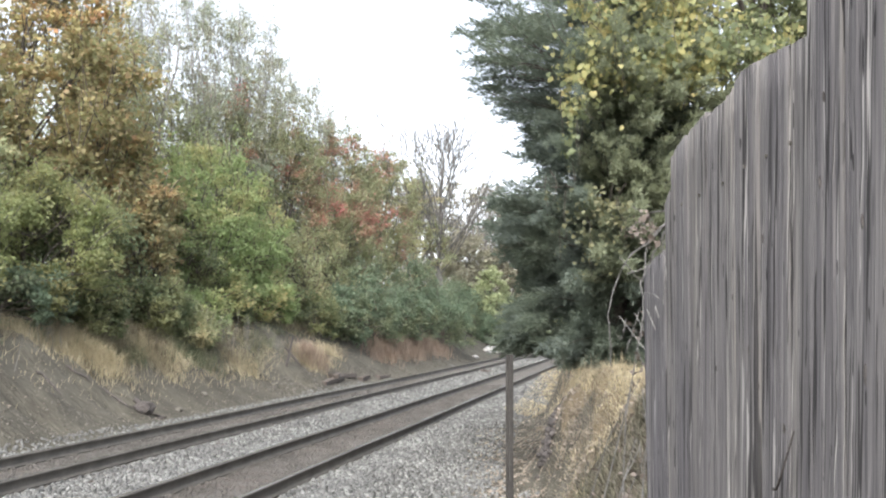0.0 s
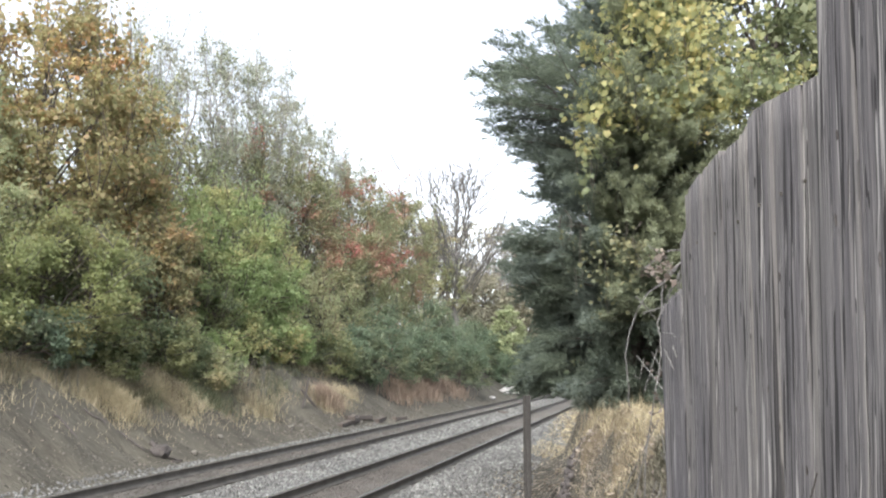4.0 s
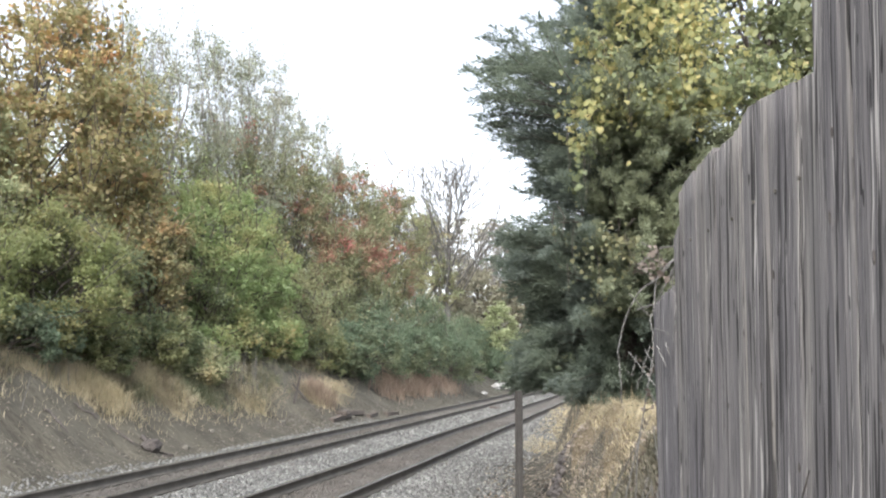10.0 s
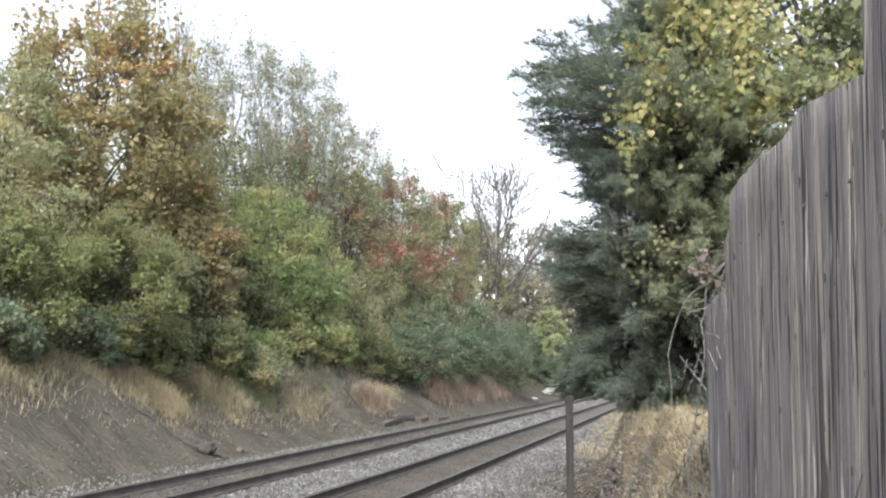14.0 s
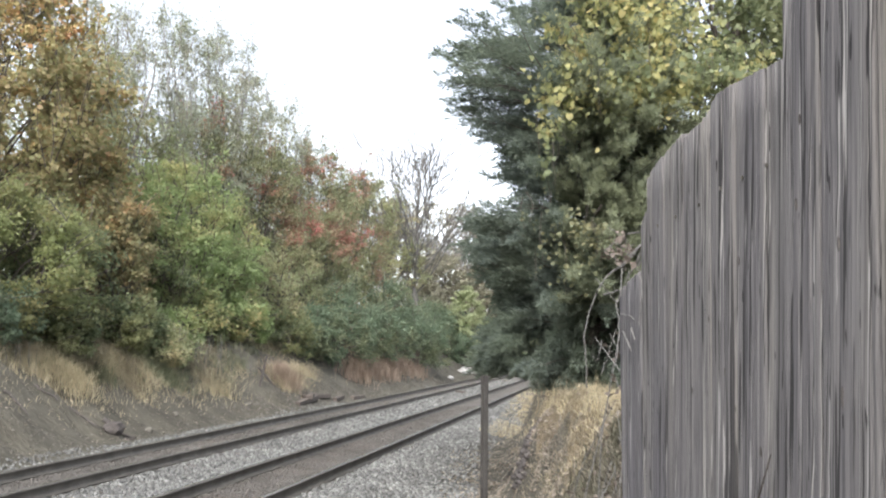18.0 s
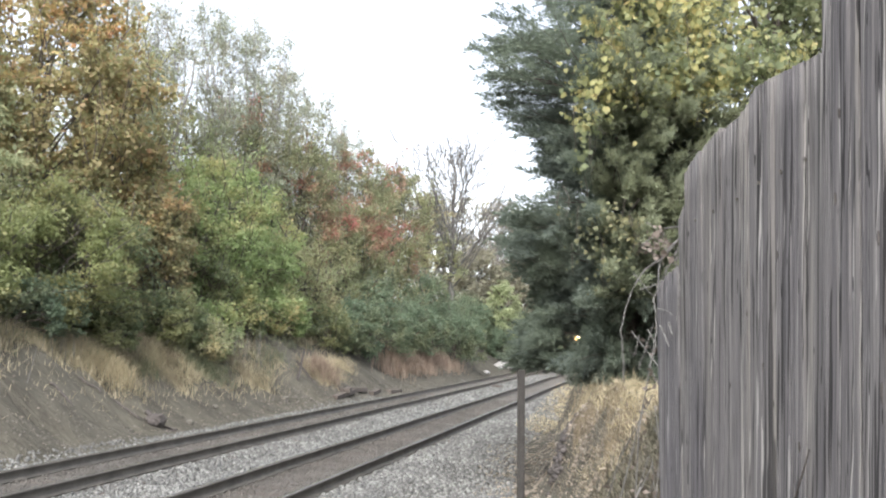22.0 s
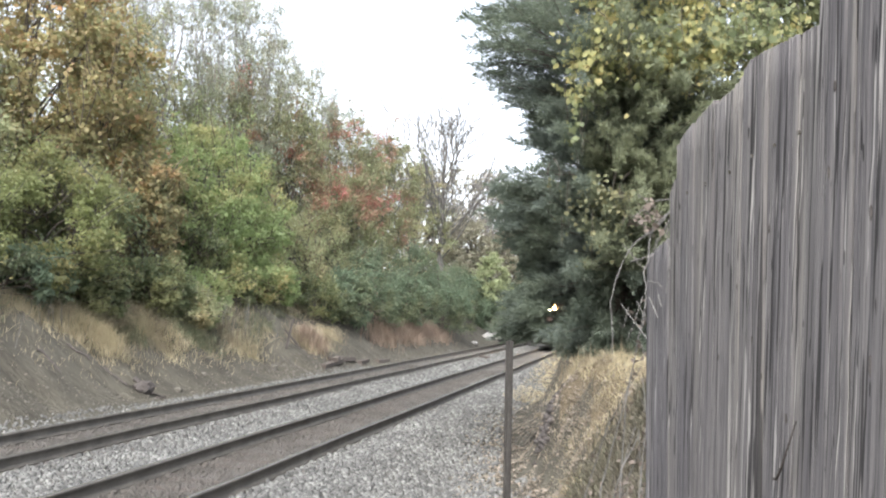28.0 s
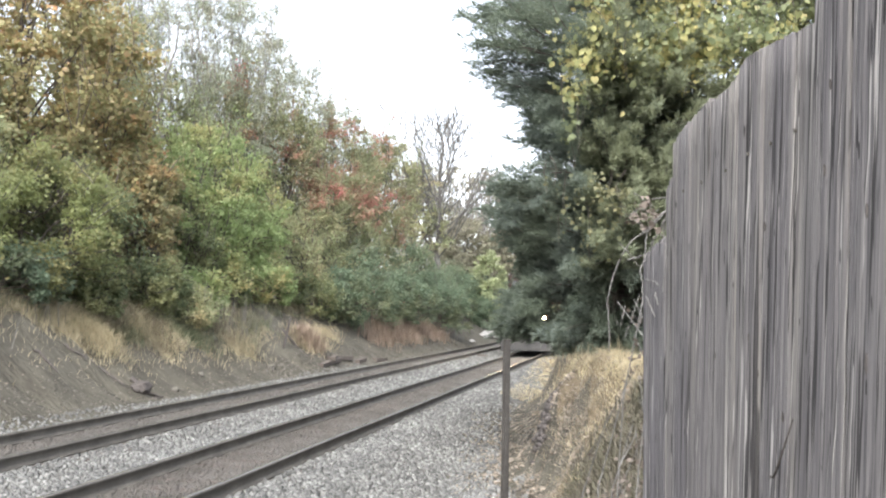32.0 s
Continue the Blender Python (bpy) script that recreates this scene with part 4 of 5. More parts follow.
    T("willow_tree", *at(-21.5, 56.0), 15.2, 3.9, 0.162, WILLOW, "slender grey-green tree with wispy open top", "tree", 135, 0.0, 44, 20000, 0.3, bark=PALE_BARK, slim=0.30, shell=0.5, lean=(0, 0, 0.7), stems=4, sprays=60)
    T("sumac_tree", *at(-17.6, 47.5), 8.2, 3.2, 0.151, RED_LEAF, "lower tree with red and dull green leaves", "tree", 134, 0.0, 30, 14000, 0.35, stems=2, sprays=70)
    for k, (u, v, h, s) in enumerate(((-17.0, 22.4, 4.2, 2.0), (-17.2, 28.4, 4.6, 2.0), (-17.0, 33.0, 4.4, 2.0), (-16.6, 37.6, 4.4, 2.0), (-16.8, 41.6, 5.2, 2.2))):
        T("tangled_shrub", *at(u, v), h, s, 0.10, DARK_GREEN if k < 2 else MID_GREEN, "tangled dull green shrub in the hedge on the bank", "shrub", 200 + k, 0.0, 26, 9000, 0.4, stems=3, group="hedge shrubs on the bank", skirt=0.95, sprays=40)
    for k, (u, v, h, s) in enumerate(((-15.3, 21.3, 1.2, 0.9), (-15.2, 24.1, 1.5, 1.1), (-15.4, 27.2, 1.2, 1.1), (-15.6, 33.0, 1.7, 1.4), (-15.7, 17.8, 1.3, 1.3), (-15.7, 15.4, 1.3, 1.3), (-15.7, 29.8, 1.2, 1.0), (-15.6, 12.8, 1.3, 1.3), (-15.9, 19.6, 1.3, 1.0), (-14.8, 36.6, 1.8, 1.3), (-14.7, 25.6, 0.9, 0.8), (-14.3, 25.3, 0.5, 0.5))):
        T("bank_shrub", *at(u, v), h, s, 0.10, MID_GREEN if k > 9 else VINE_GREEN if k in (2, 3) else BLUE_GREEN if k in (4, 5, 7, 8) else DARK_GREEN, "low green shrub in the dry grass", "shrub", 180 + k, 0.0, 18, 6000, 0.4, stems=3, group="shrubs on the bank", skirt=0.9, sprays=30)
    for k, (u, v, h, s) in enumerate(((-14.5, 39.4, 2.6, 1.9), (-14.6, 43.2, 3.9, 2.1), (-14.1, 47.6, 2.9, 2.2), (-14.3, 52.1, 4.7, 2.3), (-13.8, 57.2, 3.6, 2.4), (-14.6, 62.2, 3.6, 1.9), (-14.9, 66.4, 3.8, 2.0), (-14.4, 72.0, 3.4, 1.8), (-12.9, 71.5, 2.6, 1.5), (-14.2, 78.0, 4.2, 2.4), (-13.4, 84.0, 4.0, 2.4))):
        T("bank_shrub", *at(u, v), h, s, 0.11, BLUE_GREEN, "low blue-green shrub spreading over the bank", "shrub", 120 + k, 0.0, 30, 11000, 0.34, stems=3, group="shrubs on the bank", skirt=0.9, sprays=60)


build_left_wood()


def bare_tree(x, y, z, height, width, seed, label, thick=0.22, mat=None, fine=0.024):
    """A straight leader with rising limbs, each one forking into a fan of fine twigs."""
    rng = np.random.default_rng(seed)
    root = thing("bare_tree", pose(x, y, z), label, "tree", "bare trees by the line")
    leader = limb_line(rng, (0, 0, -0.2), (0.1, 0, height * 0.97), thick, 0.02, 14, 0.012)
    limbs = []

    def rise(p, d, length, r, depth):
        n = 6
        pts, q, dd = [p], p, d
        for _ in range(n - 1):
            dd = dd + rng.normal(size=3) * 0.07 + np.array([0, 0, 0.085])
            dd = dd / np.linalg.norm(dd)
            q = q + dd * length / (n - 1)
            pts.append(q)
        limbs.append((np.array(pts), np.linspace(max(r, fine * 1.3), max(r * 0.45, fine), n)))
        if depth:
            for k in range(5 if depth == 2 else 4):
                nd = dd + rng.normal(size=3) * 0.42
                rise(pts[1 + k % 5], nd / np.linalg.norm(nd), length * rng.uniform(0.36, 0.6), r * 0.5, depth - 1)

    for k in range(38):
        f = 0.26 + 0.66 * k / 37
        a = k * 2.39996 + rng.normal() * 0.3
        length = width * np.interp(f, [0.26, 0.42, 0.6, 0.92], [0.42, 0.62, 0.52, 0.16]) * rng.uniform(0.8, 1.05)
        p = np.array([np.interp(f * 13, np.arange(14), leader[0][:, c]) for c in range(3)])
        rise(p, np.array([math.cos(a) * 0.75, math.sin(a) * 0.75, 0.65]), length, thick * 0.36 * (1.15 - f), 2)
    part("trunk", smooth(soup("trunk", *tubes([leader], 8))), mat or BARK, root)
    part("branchwork", smooth(soup("branchwork", *tubes(limbs, 3))), mat or BARK, root, kind="stuff")


def build_far_wood():
    bare_tree(-0.1, 74.0, 2.6, 17.9, 13.5, 31, "tall leafless tree with a spreading fan of fine branches", 0.32, GREY_BARK, 0.023)
    bare_tree(4.5, 92.0, 2.4, 16.5, 8.0, 33, "leafless grey tree standing beyond the curve", 0.2, PALE_BARK)
    bare_tree(-3.0, 88.0, 2.4, 16.0, 8.0, 34, "leafless grey tree standing beyond the curve", 0.18, PALE_BARK)
    T = leafy_tree
    for k, (x, y, h, s, mat, label) in enumerate(((2.5, 86, 10.5, 4.2, HAZE_LEAF, "thin brownish autumn tree in the distance"), (7.5, 90, 10.5, 4.2, HAZE_LEAF, "thin brownish autumn tree in the distance"), (-6.0, 92, 20.5, 5.0, HAZE_LEAF, "thin brownish autumn tree in the distance"), (-0.5, 100, 19.0, 5.5, HAZE_LEAF, "thin brownish autumn tree in the distance"), (5.0, 104, 19.0, 5.5, HAZE_LEAF, "thin brownish autumn tree in the distance"), (10.0, 112, 19.0, 5.5, HAZE_LEAF, "thin brownish autumn tree in the distance"), (16.0, 116, 13.0, 6.0, MID_GREEN, "dull green tree far down the line"), (24.0, 122, 13.0, 6.5, MID_GREEN, "dull green tree far down the line"), (34.0, 128, 12.0, 7.0, MID_GREEN, "dull green tree far down the line"))):
        T("hazy_tree", x, y, 2.0, h, s, 0.31, mat, label, "tree", 141 + k, 0.0, 44, 11500, 0.32, shell=0.5, skirt=0.95)
    for k, (x, y, h, s) in enumerate(((2.2, 84, 5.5, 3.4), (7.5, 88, 5.0, 3.2), (11.5, 94, 5.0, 3.4), (16.0, 98, 5.0, 3.5))):
        T("far_bush", x, y, 0.5, h, s, 0.2, BLUE_GREEN, "dark green bush at the bend of the line", "shrub", 161 + k, 0.0, 20, 9000, 0.42, skirt=1.0)
    T("lime_bush", 4.2, 74, 2.0, 6.0, 2.0, 0.2, LIME, "bright yellow-green bush beside the line", "shrub", 146, 0.02, 22, 9000, 0.4)


build_far_wood()


# ---- the cedar behind the fence ----
def build_cedar():
    rng = np.random.default_rng(51)
    x, y = 3.0, 14.2
    u, v = x * CT - y * ST, x * ST + y * CT
    z = 1.104
    root = thing("cedar_tree", pose(x, y, z), "dark green cedar with feathery drooping sprays", "tree")
    trunk = limb_line(rng, (0, 0, -0.6), (0.1, 0, 8.5), 0.19, 0.03, 12, 0.015)
    part("trunk", smooth(soup("trunk", *tubes([trunk], 8))), BARK, root)
    limbs, pts, dirs = [], [], []
    # how far the boughs come out over the line, by the height of their tips
    tip_z = [0.6, 0.75, 0.95, 1.23, 1.5, 1.75, 2.1, 2.4, 2.97, 3.45, 3.7, 3.9, 4.2, 4.4, 4.8, 5.2, 5.5, 5.9, 6.3, 6.6, 6.9, 7.2, 7.6, 8.6]
    tip_r = [1.1, 1.6, 1.9, 1.95, 1.75, 1.5, 1.5, 1.8, 2.15, 2.2, 1.45, 1.2, 1.45, 1.7, 1.55, 1.9, 2.55, 2.75, 2.3, 2.6, 1.7, 1.3, 0.7, 0.2]
    boughs = []
    for k in range(280):
        ht = 0.8 + 7.6 * (k / 279)
        a = k * 2.39996 + rng.normal() * 0.25
        if math.cos(a) < -0.2:
            reach = np.interp(ht, tip_z, tip_r) * rng.uniform(0.72, 1.0) / max(0.8, -math.cos(a))
        else:
            reach = (2.75 * (1 - (ht / 9.2) ** 2.6) + 0.2) * rng.uniform(0.75, 1.05)
            if ht < 1.9 and math.sin(a) < -0.2:
                reach = min(reach, 1.1 + 0.4 * ht)
        boughs.append((ht, a, reach))
    # low skirts towards the bank, and full boughs that carry the outline over the line
    boughs += [(rng.uniform(0.5, 1.1), rng.uniform(3.6, 6.6), rng.uniform(0.9, 1.8)) for _ in range(60)]
    for ht in np.concatenate([np.linspace(0.85, 3.5, 60), np.linspace(4.1, 6.8, 30), np.linspace(0.9, 1.6, 16)]):
        boughs.append((ht, rng.uniform(2.75, 3.55), float(np.interp(ht, tip_z, tip_r)) * rng.uniform(0.8, 1.0)))
    # soft fans on the side that faces the fence
    boughs += [(rng.uniform(1.7, 5.6), rng.uniform(4.1, 5.7), rng.uniform(1.5, 2.5)) for _ in range(115)]
    for ht, a, reach in boughs:
        lift = rng.uniform(0.0, 0.34) if ht > 2.0 else rng.uniform(-0.14, 0.08)
        end = np.array([math.cos(a) * reach, math.sin(a) * reach, ht])
        start = np.array([0.02, 0, max(0.5, ht - reach * lift)])
        limbs.append(limb_line(rng, start, end, 0.022 if ht > 1.2 else 0.010, 0.004, 7, 0.06))
        axis = (end - start) / np.linalg.norm(end - start)
        side = np.array([-math.sin(a), math.cos(a), 0])
        for t in np.linspace(0.22, 1.0, 11):
            p0 = start + (end - start) * t + rng.normal(size=3) * 0.05
            for sgn in (-1, 1):
                d = axis * rng.uniform(0.6, 1.1) + side * sgn * rng.uniform(0.15, 0.8) * (1.25 - t) + np.array([0, 0, rng.uniform(-0.25, 0.45)])
                d /= np.linalg.norm(d)
                L = rng.uniform(0.30, 0.52) * (1.1 - 0.3 * t)
                m = 50
                f = np.linspace(0, 1, m)[:, None]
                out = rng.normal(size=(m, 3))
                q = p0 + d * L * f + np.array([0, 0, -0.07]) * f ** 2 + out * (0.012 + 0.055 * (1 - f))
                pts.append(q)
                dirs.append(d + out * 0.35)
    # axis of the hole: the camera's line of sight to the locomotive's lamps
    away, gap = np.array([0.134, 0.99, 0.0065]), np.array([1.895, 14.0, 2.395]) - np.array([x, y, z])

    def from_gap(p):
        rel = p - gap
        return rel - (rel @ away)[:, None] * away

    # limbs that cross this line of sight are left out
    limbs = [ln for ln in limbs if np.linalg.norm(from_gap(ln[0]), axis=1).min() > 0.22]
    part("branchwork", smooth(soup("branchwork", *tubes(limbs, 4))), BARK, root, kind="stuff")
    pts, dirs = np.concatenate(pts), np.concatenate(dirs)
    # a ragged hole through the lower crown, placed to fit the camera's view of the lamps
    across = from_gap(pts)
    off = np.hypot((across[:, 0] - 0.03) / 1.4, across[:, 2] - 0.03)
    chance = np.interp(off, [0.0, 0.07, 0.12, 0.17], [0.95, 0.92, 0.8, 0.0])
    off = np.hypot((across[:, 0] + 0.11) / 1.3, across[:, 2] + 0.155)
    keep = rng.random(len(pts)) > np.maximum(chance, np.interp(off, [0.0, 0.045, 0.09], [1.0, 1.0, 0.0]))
    keep &= rng.random(len(pts)) > np.interp(pts[:, 0] * 0.35 + pts[:, 1] * 0.94, [0.2, 1.2], [0.0, 0.6])
    keep &= rng.random(len(pts)) > np.where((pts[:, 2] > 4.0) & (pts[:, 1] > -0.6), np.interp(pts[:, 0], [-0.3, 0.6], [0.0, 0.6]), 0.0)
    keep &= rng.random(len(pts)) > np.interp(pts[:, 2], [4.2, 5.0], [0.0, 0.15])
    keep &= pts[:, 2] + z > np.interp(pts[:, 0], [-1.2, -0.4, 0.2], [1.74, 1.68, 1.5]) + 0.06 * rng.normal(size=len(pts))
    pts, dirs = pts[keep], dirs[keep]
    face = np.array([0, -0.25, 0.8]) + rng.normal(size=pts.shape) * 0.55
    # sprays on the camera side take the lighter colour that stands for light
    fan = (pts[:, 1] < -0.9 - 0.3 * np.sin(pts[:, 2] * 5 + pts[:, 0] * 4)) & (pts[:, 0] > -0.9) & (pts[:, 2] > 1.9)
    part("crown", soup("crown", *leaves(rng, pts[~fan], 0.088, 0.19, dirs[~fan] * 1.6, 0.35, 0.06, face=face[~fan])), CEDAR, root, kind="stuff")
    part("lit_fans", soup("lit_fans", *leaves(rng, pts[fan], 0.088, 0.19, dirs[fan] * 1.6, 0.35, 0.06, face=face[fan])), CEDAR_LIT, root, "olive green front sprays, coloured lighter as if lit", kind="stuff")


build_cedar()


def build_vines():
    """Wild vines over the cedar: broad yellowing leaves on hanging stems."""
    rng = np.random.default_rng(61)
    root = thing("wild_vine", pose(3.4, 12.3, 1.5), "wild vine with yellow-green heart-shaped leaves climbing the cedar", "vine")
    pts, stems = [], []
    for cx, cy, cz, rx, rz, n in ((-1.3, 0.0, 4.65, 0.35, 0.45, 150), (-0.5, 0.1, 4.7, 0.5, 0.4, 260), (0.2, 0.1, 4.9, 0.5, 0.45, 270), (1.0, 0.0, 5.0, 0.6, 0.5, 280), (1.6, 0.1, 5.0, 0.5, 0.35, 90), (-0.9, 0.2, 5.6, 0.5, 0.45, 180), (0.3, 0.2, 5.9, 0.8, 0.5, 280), (1.0, 0.2, 6.0, 0.5, 0.4, 25), (-0.5, 0.3, 6.6, 0.7, 0.5, 130), (0.4, 0.3, 7.0, 0.6, 0.4, 50), (-1.5, -0.1, 3.6, 0.1, 0.4, 34), (-1.42, 0.0, 4.1, 0.16, 0.25, 40), (-1.15, -0.1, 2.6, 0.4, 0.2, 60), (-0.95, -0.1, 2.25, 0.5, 0.3, 75), (-1.5, -0.1, 2.3, 0.3, 0.4, 36), (-1.3, -0.1, 1.85, 0.25, 0.3, 22), (-0.7, -0.1, 2.5, 0.3, 0.3, 34), (-1.86, -0.2, 2.74, 0.03, 0.03, 5)):
        n = int(n * (1.7 if cz > 4.0 else 1.0))
        p = rng.normal(size=(n, 3)) * np.array([rx * 0.55, 0.28, rz * 0.55]) + np.array([cx, cy, cz])
        pts.append(p)
        for _ in range(max(2, n // 60)):
            a = p[rng.integers(n)]
            stems.append(limb_line(rng, a + np.array([0, 0.1, 0.35]), a - np.array([0, 0, rng.uniform(0.1, 0.5)]), 0.006, 0.003, 6, 0.12))
    for k in range(46):
        c = np.array([rng.uniform(-1.4, 2.2), rng.uniform(-0.1, 0.5), rng.uniform(4.2, 7.2)])
        if c[2] > 5.3:
            c[0] = min(c[0], 0.35 - 0.6 * rng.random())
        r = rng.uniform(0.2, 0.42)
        pts.append(lobe_points(rng, c, (r * 1.2, r * 0.7, r), int(700 * r * r), 0.4))
    stems.append(limb_line(rng, (0.4, 1.4, -0.3), (0.2, 0.4, 6.2), 0.03, 0.01, 12, 0.05))
    part("stem", smooth(soup("stem", *tubes(stems, 4))), BARK, root, kind="stuff")
    pts = np.concatenate(pts)
    hang = pts[:, 2] < 3.3
    part("foliage", soup("foliage", *broad_leaves(rng, pts[~hang], 0.082, (-0.15, -1.0, 0.35))), VINE_YELLOW, root, kind="stuff")
    part("hanging_foliage", soup("hanging_foliage", *broad_leaves(rng, pts[hang], 0.062, (-0.15, -1.0, 0.35))), VINE_DULL, root, "dull green leaves on the hanging ends", kind="stuff")


build_vines()
leafy_tree("hackberry_tree", 5.7, 14.6, 1.2, 10.8, 2.8, 0.12, HACKBERRY, "green broadleaf tree behind the cedar and fence", "tree", 171, 0.0, 50, 52000, 0.36, away=(0.35, 0.94))
leafy_tree("hackberry_tree", 4.4, 17.2, 1.2, 9.8, 2.6, 0.12, MID_GREEN, "green broadleaf tree behind the cedar and fence", "tree", 172, 0.0, 36, 15000, 0.36)
leafy_tree("hackberry_shrub", 4.3, 16.4, 1.2, 6.4, 1.7, 0.10, BLUE_GREEN, "dark green shrub behind the cedar", "shrub", 173, 0.0, 26, 12000, 0.36)


# ---- grass ----
def blades(rng, u, v, height, width, droop):
    n = len(u)
    z = ground_height(u, v)
    p = np.stack([u, v, z - 0.02], -1)
    a = rng.uniform(0, 2 * np.pi, n)
    side = np.stack([np.cos(a), np.sin(a), 0 * a], -1)
    bend = np.stack([-np.sin(a), np.cos(a), 0 * a], -1) * (droop * rng.normal(size=n))[:, None]
    h = (height * rng.uniform(0.45, 1.25, n))[:, None]
    up = np.array([[0, 0, 1.0]])
    w = width
    q = np.stack([p - side * w, p + side * w, p + up * h * 0.55 + bend * h * 0.25 + side * w * 0.8, p + up * h * 0.55 + bend * h * 0.25 - side * w * 0.8,
                  p + up * h * 0.92 + bend * h * 0.8 + side * w * 0.15, p + up * h * 0.92 + bend * h * 0.8 - side * w * 0.15], 1).reshape(-1, 3)
    i = np.arange(n)[:, None] * 6
    return q, np.concatenate([i + np.array([[0, 1, 2, 3]]), i + np.array([[3, 2, 4, 5]])])


def build_grass():
    rng = np.random.default_rng(71)

    def right(n, v0, v1, off0, off1):
        v = rng.uniform(v0, v1, n)
        return bank_toe(v) + rng.uniform(off0, off1, n), v

    def clump(u, v, scale, cut):
        k = np.sin(u * 3.1 / scale + 1.3) * np.sin(v * 1.7 / scale) + 0.5 * np.sin(v * 4.3 / scale + u * 2.2)
        ok = k > cut
        return u[ok], v[ok]

    def lobe(*spots_):
        """Tufts gathered in ragged lobes: (u, v, spread in u, spread in v, how many)."""
        u = np.concatenate([a + rng.normal(size=n) * p for a, b, p, q, n in spots_])
        v = np.concatenate([b + rng.normal(size=n) * q for a, b, p, q, n in spots_])
        return u, v

    spots = [
        ("dry_grass", STRAW, "matted dry golden grass on the near bank", [(right(15000, 10.4, 14.0, 0.95, 2.8), 0.10, 0.0035, 2.0), (clump(*right(4000, 8.8, 11.6, 0.4, 1.2), 0.4, 0.1), 0.08, 0.0035, 2.0), (right(1800, 12.6, 15.5, 1.0, 2.6), 0.30, 0.003, 0.8), (clump(*right(2600, 10.3, 13.5, 0.9, 2.8), 0.4, -0.2), 0.17, 0.0025, 1.2), (right(15000, 13, 24, 0.9, 3.2), 0.12, 0.0035, 2.0), (right(3000, 13, 24, 1.2, 3.2), 0.22, 0.003, 1.1), (right(5000, 22, 55, 0.5, 2.5), 0.30, 0.006, 0.8), (right(5000, 24, 50, -0.9, -0.05), 0.12, 0.008, 1.2)]),
        ("dead_weeds", WITHERED, "brown withered weeds and stalks on the slope", [(clump(*right(9000, 8, 16, 0.0, 1.6), 0.6, -0.1), 0.06, 0.005, 1.8), (right(3400, 4.0, 9.0, 0.5, 2.6), 0.12, 0.005, 1.3), (clump(*right(6000, 8.5, 11.6, 0.0, 1.1), 0.5, -0.3), 0.08, 0.005, 1.7), (clump(*right(5000, 12, 22, -0.8, 0.2), 0.7, 0.0), 0.05, 0.005, 1.8)]),
        ("shaded_weeds", SHADED_WEED, "brown and olive weeds below the fence, coloured as shaded", [(right(13000, 4.5, 9.4, 0.5, 2.6), 0.13, 0.008, 1.6), (clump(*right(4200, 4.5, 9.8, 0.6, 2.6), 0.4, 0.1), 0.24, 0.008, 1.2)]),
        ("green_weeds", GREEN_WEED, "low soft green weeds at the foot of the bank", [(lobe((-0.95, 8.0, 0.14, 0.35, 900), (-0.8, 7.6, 0.12, 0.3, 500), (-1.05, 8.8, 0.1, 0.3, 300)), 0.12, 0.008, 1.3)]),
        ("bank_grass", BANK_STRAW, "dry yellow grass hanging over the earth bank", [(clump(-14.4 - 2.6 * rng.random(15000) ** 0.6, rng.uniform(8, 46, 15000), 1.5, -0.1), 0.36, 0.007, 1.5), (lobe((-15.1, 19.2, 0.5, 0.9, 2800), (-14.6, 19.5, 0.5, 0.55, 2000), (-14.0, 19.9, 0.3, 0.25, 700), (-14.7, 22.2, 0.5, 0.5, 1700), (-14.1, 22.5, 0.45, 0.5, 1300), (-13.4, 26.5, 0.3, 0.5, 1200), (-14.5, 27.3, 0.5, 0.8, 1600), (-13.0, 31.2, 0.3, 0.4, 1100), (-13.3, 32.8, 0.3, 0.7, 1200), (-15.3, 16.6, 0.35, 0.8, 1500), (-14.9, 14.2, 0.5, 0.9, 2600), (-13.6, 35.2, 0.3, 0.7, 900)), 0.34, 0.006, 1.6), (lobe((-13.7, 28.8, 0.3, 0.5, 400), (-13.2, 24.2, 0.35, 0.7, 350), (-13.3, 21.0, 0.4, 1.2, 220), (-13.4, 17.5, 0.5, 1.5, 160)), 0.16, 0.006, 1.7)]),
        ("russet_grass", RUSSET, "reddish brown dry weeds along the foot of the bank", [(lobe((-13.3, 43.5, 0.4, 1.4, 1500), (-13.2, 47.5, 0.4, 1.6, 1800), (-12.9, 31.6, 0.25, 0.4, 500), (-13.0, 52.0, 0.4, 2.0, 1200)), 0.75, 0.012, 0.7)]),
        ("bank_weeds", WEED, "low green and brown weeds along the bank", [(clump(-14.4 - 2.6 * rng.random(20000) ** 0.6, rng.uniform(8, 48, 20000), 1.1, -0.1), 0.36, 0.010, 1.5), (lobe((-14.9, 21.2, 0.3, 0.35, 1400), (-14.4, 21.3, 0.25, 0.25, 700), (-14.6, 24.2, 0.45, 0.6, 2600), (-14.1, 24.6, 0.35, 0.5, 1200), (-15.3, 15.2, 0.3, 0.6, 700), (-14.3, 29.0, 0.35, 0.6, 900), (-13.6, 26.9, 0.25, 0.4, 500)), 0.30, 0.011, 1.5)]),
    ]
    for name, mat, label, parts_ in spots:
        vs, fs, base = [], [], 0
        for (u, v), h, w, d in parts_:
            a, f = blades(rng, u, v, h, w, d)
            vs.append(a)
            fs.append(f + base)
            base += len(a)
        ob = part(name, soup(name, np.concatenate(vs), np.concatenate(fs)), mat)
        ob.matrix_world = ALONG
        tagged(ob, label, "grass", kind="stuff")
    # dead leaves and litter lying on the slope
    u, v = right(9000, 8, 20, -0.9, 0.9)
    a, b = right(17000, 4.5, 26, 0.0, 1.0)
